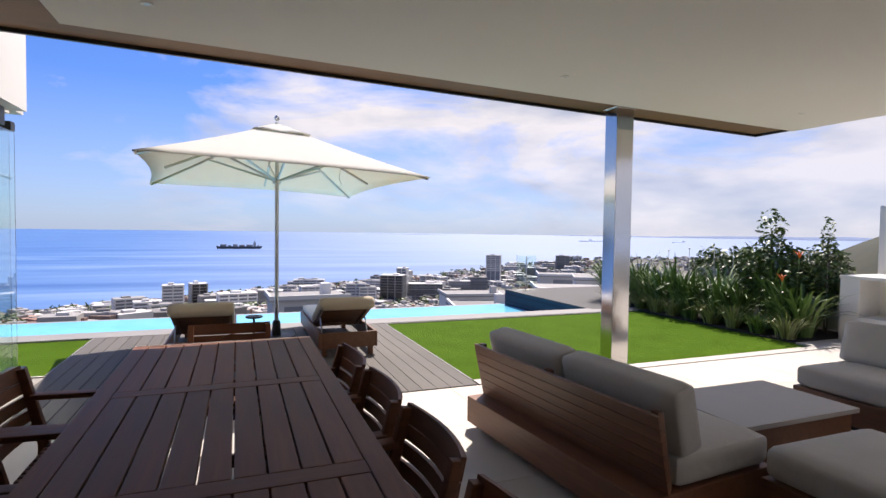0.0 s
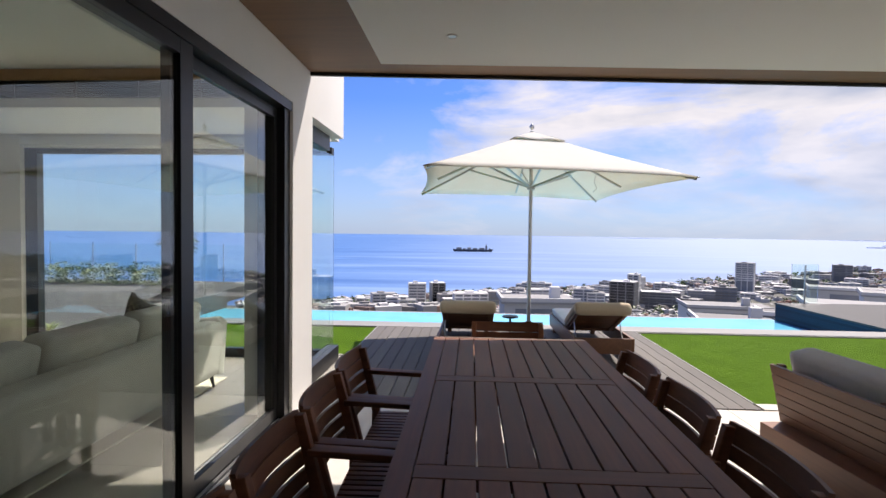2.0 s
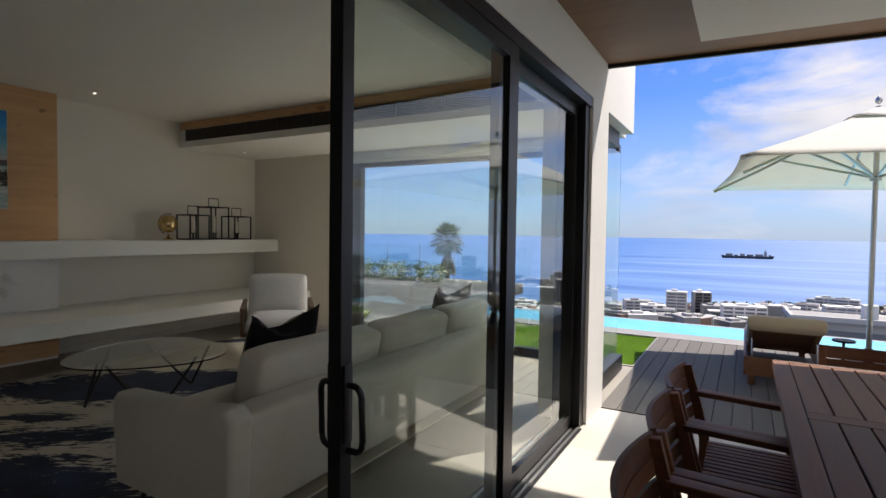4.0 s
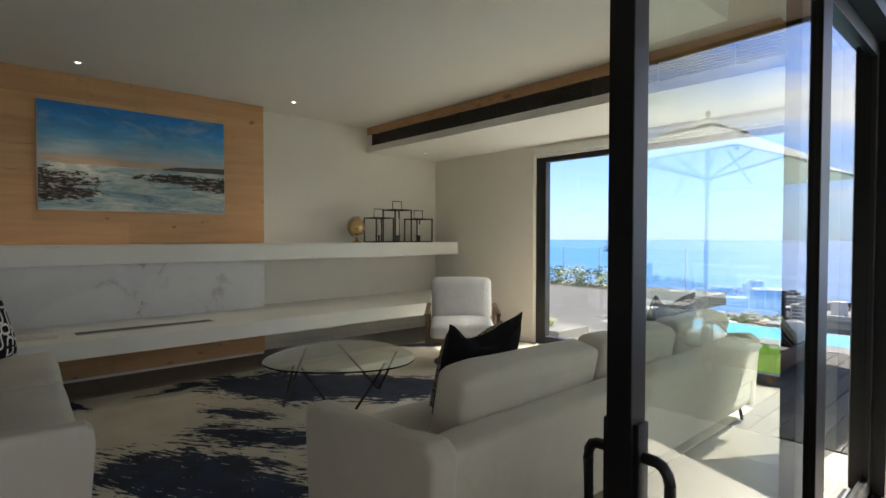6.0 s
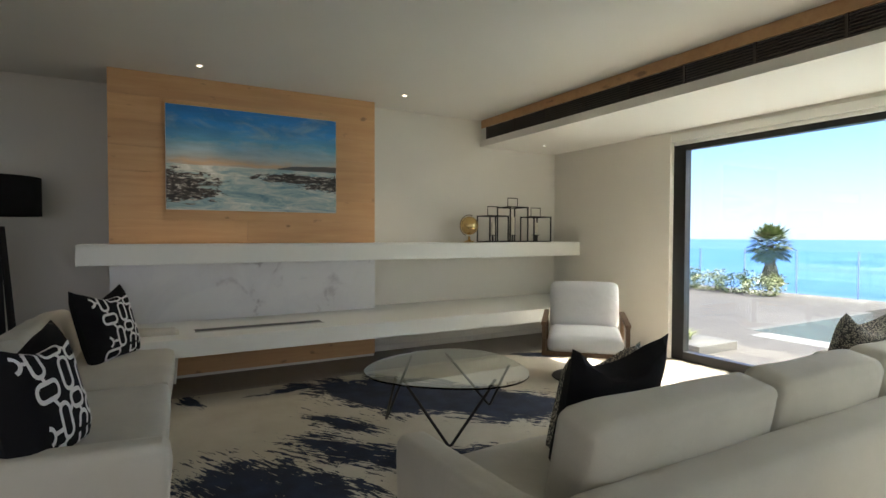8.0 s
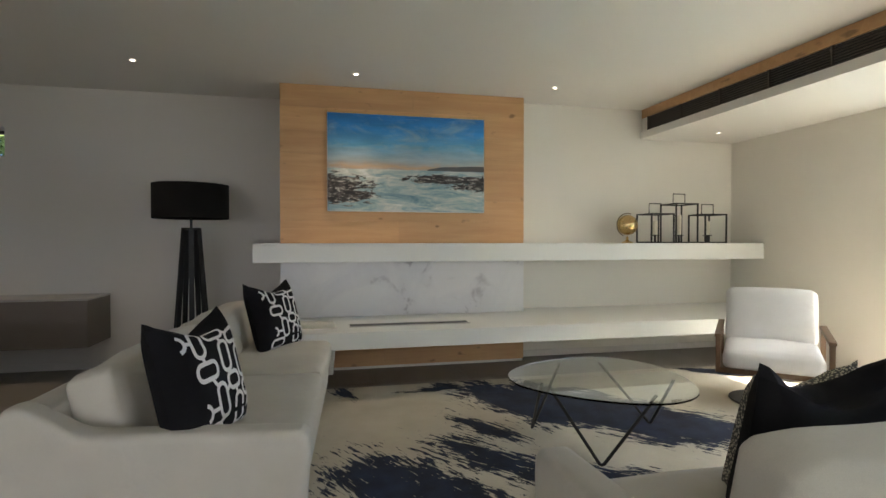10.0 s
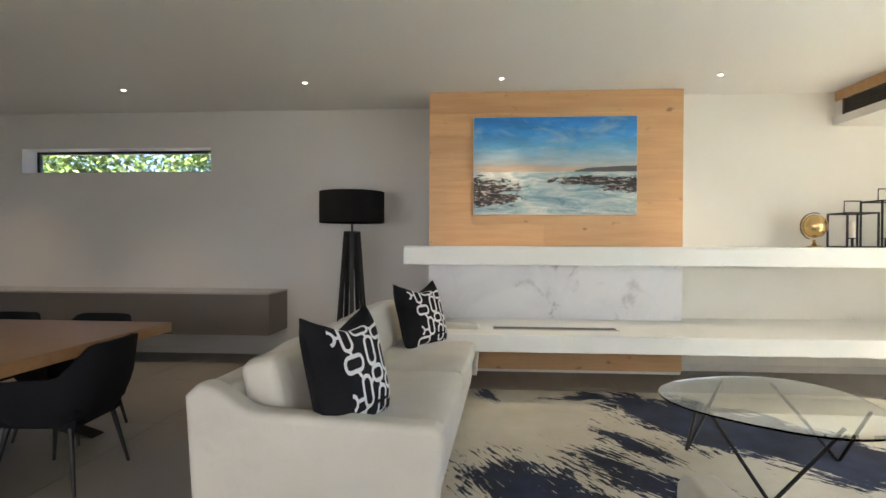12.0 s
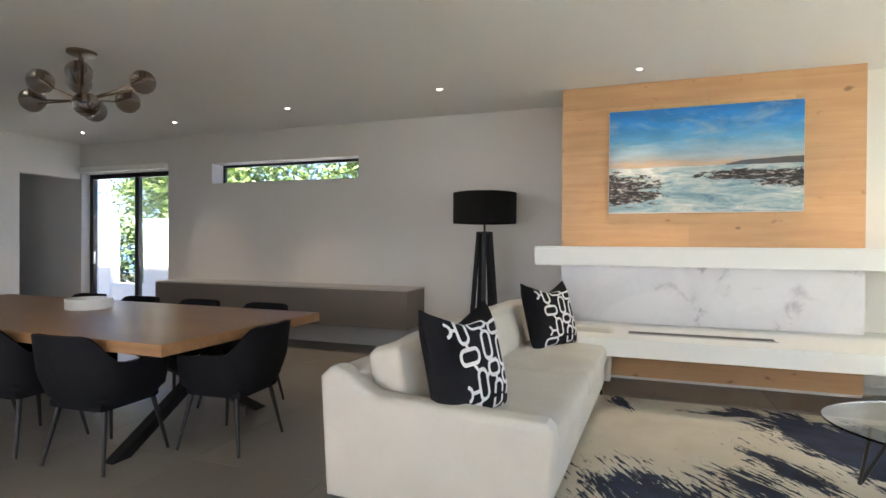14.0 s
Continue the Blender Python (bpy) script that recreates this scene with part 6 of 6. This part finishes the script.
# ship
sh = thing("container_ship", "dark loaded container ship at anchor", "ship", pose(-95, 3000, -110))
bm = bmesh.new()
prism(bm, [(-2, 0), (212, 0), (220, 14), (206, 14), (200, 12), (8, 12), (0, 15), (-8, 15)], -15, 15, "xz")
part("hull", bm, M["ship"], sh, smooth=False)
for x0, x1, h in ((12, 42, 23), (50, 66, 18), (74, 96, 24), (104, 132, 20), (140, 172, 22), (196, 205, 20)):
    part("container_stack", boxes((x0, x1, -13, 13, 12, h)), M["concrete_house"], sh, smooth=False)
part("bridge", boxes((176, 188, -13, 13, 12, 34), (180, 183, -2, 2, 34, 44)), M["concrete_house"], sh, smooth=False)
# far ships take the same glowing haze colour
for az, r in ((-36.5, 4100), (-38.0, 4150), (-45.5, 4200)):
    x, y = at(az, r)
    single("freighter", boxes((-60, 60, -8, 8, 0, 7), (35, 50, -8, 8, 7, 16)), hazy, "small far ship, haze painted on as a pale glow", "ship", "far ships", pose(x, y, -66), False)


# town
def block(az, r, w, d, h, style, turn=0.0, base=None):
    x, y = at(az, r)
    z0 = land_z(r) - 3 if base is None else base
    body, glassm = {"white": ("render_house", "dark_house"), "grey": ("concrete_house", "dark_house"), "dark": ("concrete_house", "black_glass")}[style]
    t = thing("apartment_building", {"white": "white apartment block with banded balconies in the town", "grey": "grey concrete block in the coastal town", "dark": "dark glazed office block in the coastal town"}[style], "building", pose(x, y, z0, 0, 0, az + turn), "coastal town")
    fl = max(2, int(h / 3.6))
    fh = h / fl
    part("wall", boxes((-w / 2, w / 2, -d / 2, d / 2, 0, h)), M[glassm], t, smooth=False)
    thick = 0.85 if style != "dark" else 0.25
    band = mesh_of("floor_band", boxes((-w / 2 - 0.8, w / 2 + 0.8, -d / 2 - 0.8, d / 2 + 0.8, -thick, thick)), M[body])
    for i in range(fl // 2, fl + 1):
        piece("floor_band", band, t, pose(0, 0, i * fh))
    nb = max(2, int(w / 9))
    fin = mesh_of("pier", boxes((-0.7, 0.7, -d / 2 - 0.6, d / 2 + 0.6, 0, h)), M[body])
    for i in range(nb + 1):
        piece("pier", fin, t, pose(-w / 2 + w * i / nb, 0, 0))
    a = rng.uniform(-0.25, 0.2)
    part("roof", boxes((w * (a - 0.12), w * (a + 0.16), -d * 0.2, d * 0.2, h, h + rng.uniform(2.0, 4.0)), (-w / 2 - 0.7, w / 2 + 0.7, -d / 2 - 0.7, d / 2 + 0.7, h + 0.86, h + 1.0)), M["render_house" if rng.random() < 0.6 else "concrete_house"], t, smooth=False)


# landmarks of the shore front: bearing, distance, width, depth, height, style
for row in ((9.5, 690, 30, 16, 26, "white"), (8.0, 660, 26, 18, 22, "white"), (5.8, 700, 22, 16, 38, "white"), (6.9, 640, 20, 14, 18, "white"), (3.6, 720, 18, 16, 37, "dark"), (2.6, 700, 22, 18, 24, "grey"), (1.9, 655, 24, 16, 20, "grey"), (0.0, 640, 40, 18, 27, "white"), (-2.0, 690, 26, 16, 30, "grey"), (-3.6, 720, 20, 16, 26, "white"), (-7.6, 730, 36, 18, 30, "white"), (-8.8, 700, 20, 14, 22, "grey"), (-12.0, 740, 26, 18, 32, "white"), (-13.2, 735, 22, 18, 28, "white"), (-16.0, 760, 32, 22, 42, "dark"), (-17.0, 790, 14, 14, 50, "white"), (-19.5, 800, 50, 20, 26, "grey"), (-23.2, 850, 34, 18, 26, "grey"), (-25.2, 880, 30, 18, 30, "grey"), (-26.9, 1060, 27, 26, 59, "white"), (-34.2, 1500, 34, 22, 42, "grey"), (-31.5, 1200, 44, 22, 26, "grey")):
    block(*row, turn=rng.uniform(-14, 14))
for i in range(150):
    az = rng.uniform(-48, 21)
    c0 = coast(az)
    r = rng.uniform(0.62, 0.97) * c0
    h = rng.choice((9, 12, 12, 16, 20)) if az < -5 else rng.choice((7, 9, 12))
    block(az, r, rng.uniform(16, 46), rng.uniform(12, 20), h, rng.choice(("white", "white", "grey", "white", "white")), rng.uniform(-30, 30))
# small houses and roofs, too many to count
bm = bmesh.new()
for i in range(1500):
    az = rng.uniform(-52, 24)
    r = coast(az) * rng.uniform(0.45, 0.985)
    x, y = at(az, r)
    w, d, h = rng.uniform(5, 11), rng.uniform(4, 8), rng.uniform(4, 9)
    m = pose(x, y, land_z(r) - 1, 0, 0, rng.uniform(0, 180))
    box(bm, -w, w, -d, d, 0, h, 0, m)
    box(bm, -w * 0.5, w * 0.2, -d * 0.4, d * 0.3, h, h + 1.6, 0, m)
k = Mat("town_roofs", 0.85)
g = k.n.new("ShaderNodeNewGeometry")
k.colour(k.ramp(g.outputs["Random Per Island"], [(0.0, (0.58, 0.57, 0.56)), (0.4, (0.34, 0.33, 0.32)), (0.7, (0.12, 0.115, 0.115)), (0.85, (0.30, 0.16, 0.11)), (1.0, (0.75, 0.74, 0.72))]))
town = tagged(new("town_houses", mesh_of("town_houses", bm, k.m)), "dense pale houses and roofs of the coastal town", "town", "", "stuff")
bm = bmesh.new()
for i in range(420):
    az = rng.uniform(-52, 24)
    r = coast(az) * rng.uniform(0.5, 0.98)
    leaf_cloud(bm, (*at(az, r), land_z(r) + 4), (rng.uniform(4, 9), rng.uniform(4, 9), rng.uniform(4, 8)), 26, 3.2)
tagged(new("town_trees", mesh_of("town_trees", bm, M["bush_leaf"])), "dark green trees scattered through the town", "trees", "", "stuff")

# neighbouring roofs just below the terrace
def house(x, y, z, w, d, h, turn, label):
    t = thing("house", label, "house", pose(x, y, z, 0, 0, turn), "neighbouring houses")
    part("wall", boxes((-w / 2, w / 2, -d / 2, d / 2, -8, h)), M["render_house"], t, smooth=False)
    part("roof", boxes((-w / 2 - 0.4, w / 2 + 0.4, -d / 2 - 0.4, d / 2 + 0.4, h, h + 0.25)), M["concrete_house"], t, smooth=False)
    part("parapet", boxes((-w / 2 - 0.4, w / 2 + 0.4, -d / 2 - 0.4, -d / 2 - 0.1, h + 0.25, h + 0.7), (-w / 2 - 0.4, -w / 2 - 0.1, -d / 2, d / 2, h + 0.25, h + 0.7)), M["render_house"], t, smooth=False)
    part("chimney", boxes((w * 0.2, w * 0.2 + 1.2, -0.6, 0.6, h + 0.25, h + 1.7), bevel=0.05), M["render_house"], t)
    part("window", boxes((-w * 0.35, w * 0.35, -d / 2 - 0.03, -d / 2 + 0.02, h - 2.6, h - 0.6)), M["dark_house"], t, smooth=False)


for x, y, z, w, d, h, a in ((8.0, 66, -10.3, 8.5, 7, 3.4, 2), (30, 62, -10.6, 8, 7, 2.2, -14), (39, 66, -10.8, 7, 6, 2.6, -20), (52, 70, -10.0, 16, 10, 2.4, -25), (72, 84, -10.6, 20, 10, 2.8, -32), (46, 98, -14.5, 14, 9, 3, -10), (76, 104, -12.0, 20, 10, 3.2, -28)):
    house(x, y, z, w, d, h, a, "flat roofed white house on the slope below")

# ---------- floor tiles, last ----------
floor_ob, pave_ob = bpy.data.objects["floor"], bpy.data.objects["pavement"]


def tiles(parent, x0, x1, y0, y1, sx, sy, mat):
    nx, ny = math.ceil((x1 - x0) / sx), math.ceil((y1 - y0) / sy)
    cache = {}
    for i in range(nx):
        for j in range(ny):
            a, b = x0 + i * sx, y0 + j * sy
            w, d = min(sx, x1 - a), min(sy, y1 - b)
            if w < 0.03 or d < 0.03:
                continue
            key = (round(w, 3), round(d, 3))
            if key not in cache:
                cache[key] = mesh_of("tile", boxes((0.0015, w - 0.0015, 0.0015, d - 0.0015, -0.012, 0.0), bevel=0.0015), M[mat])
            piece("tile", cache[key], parent, pose(a, b, 0))


tiles(floor_ob, WL, -1.83, -11.0, NY + 0.05, 1.2, 0.6 * 1.5, "tile_in")
tiles(pave_ob, -1.59, 9.5, -6.0, 4.83, 1.2, 0.9, "tile_out")
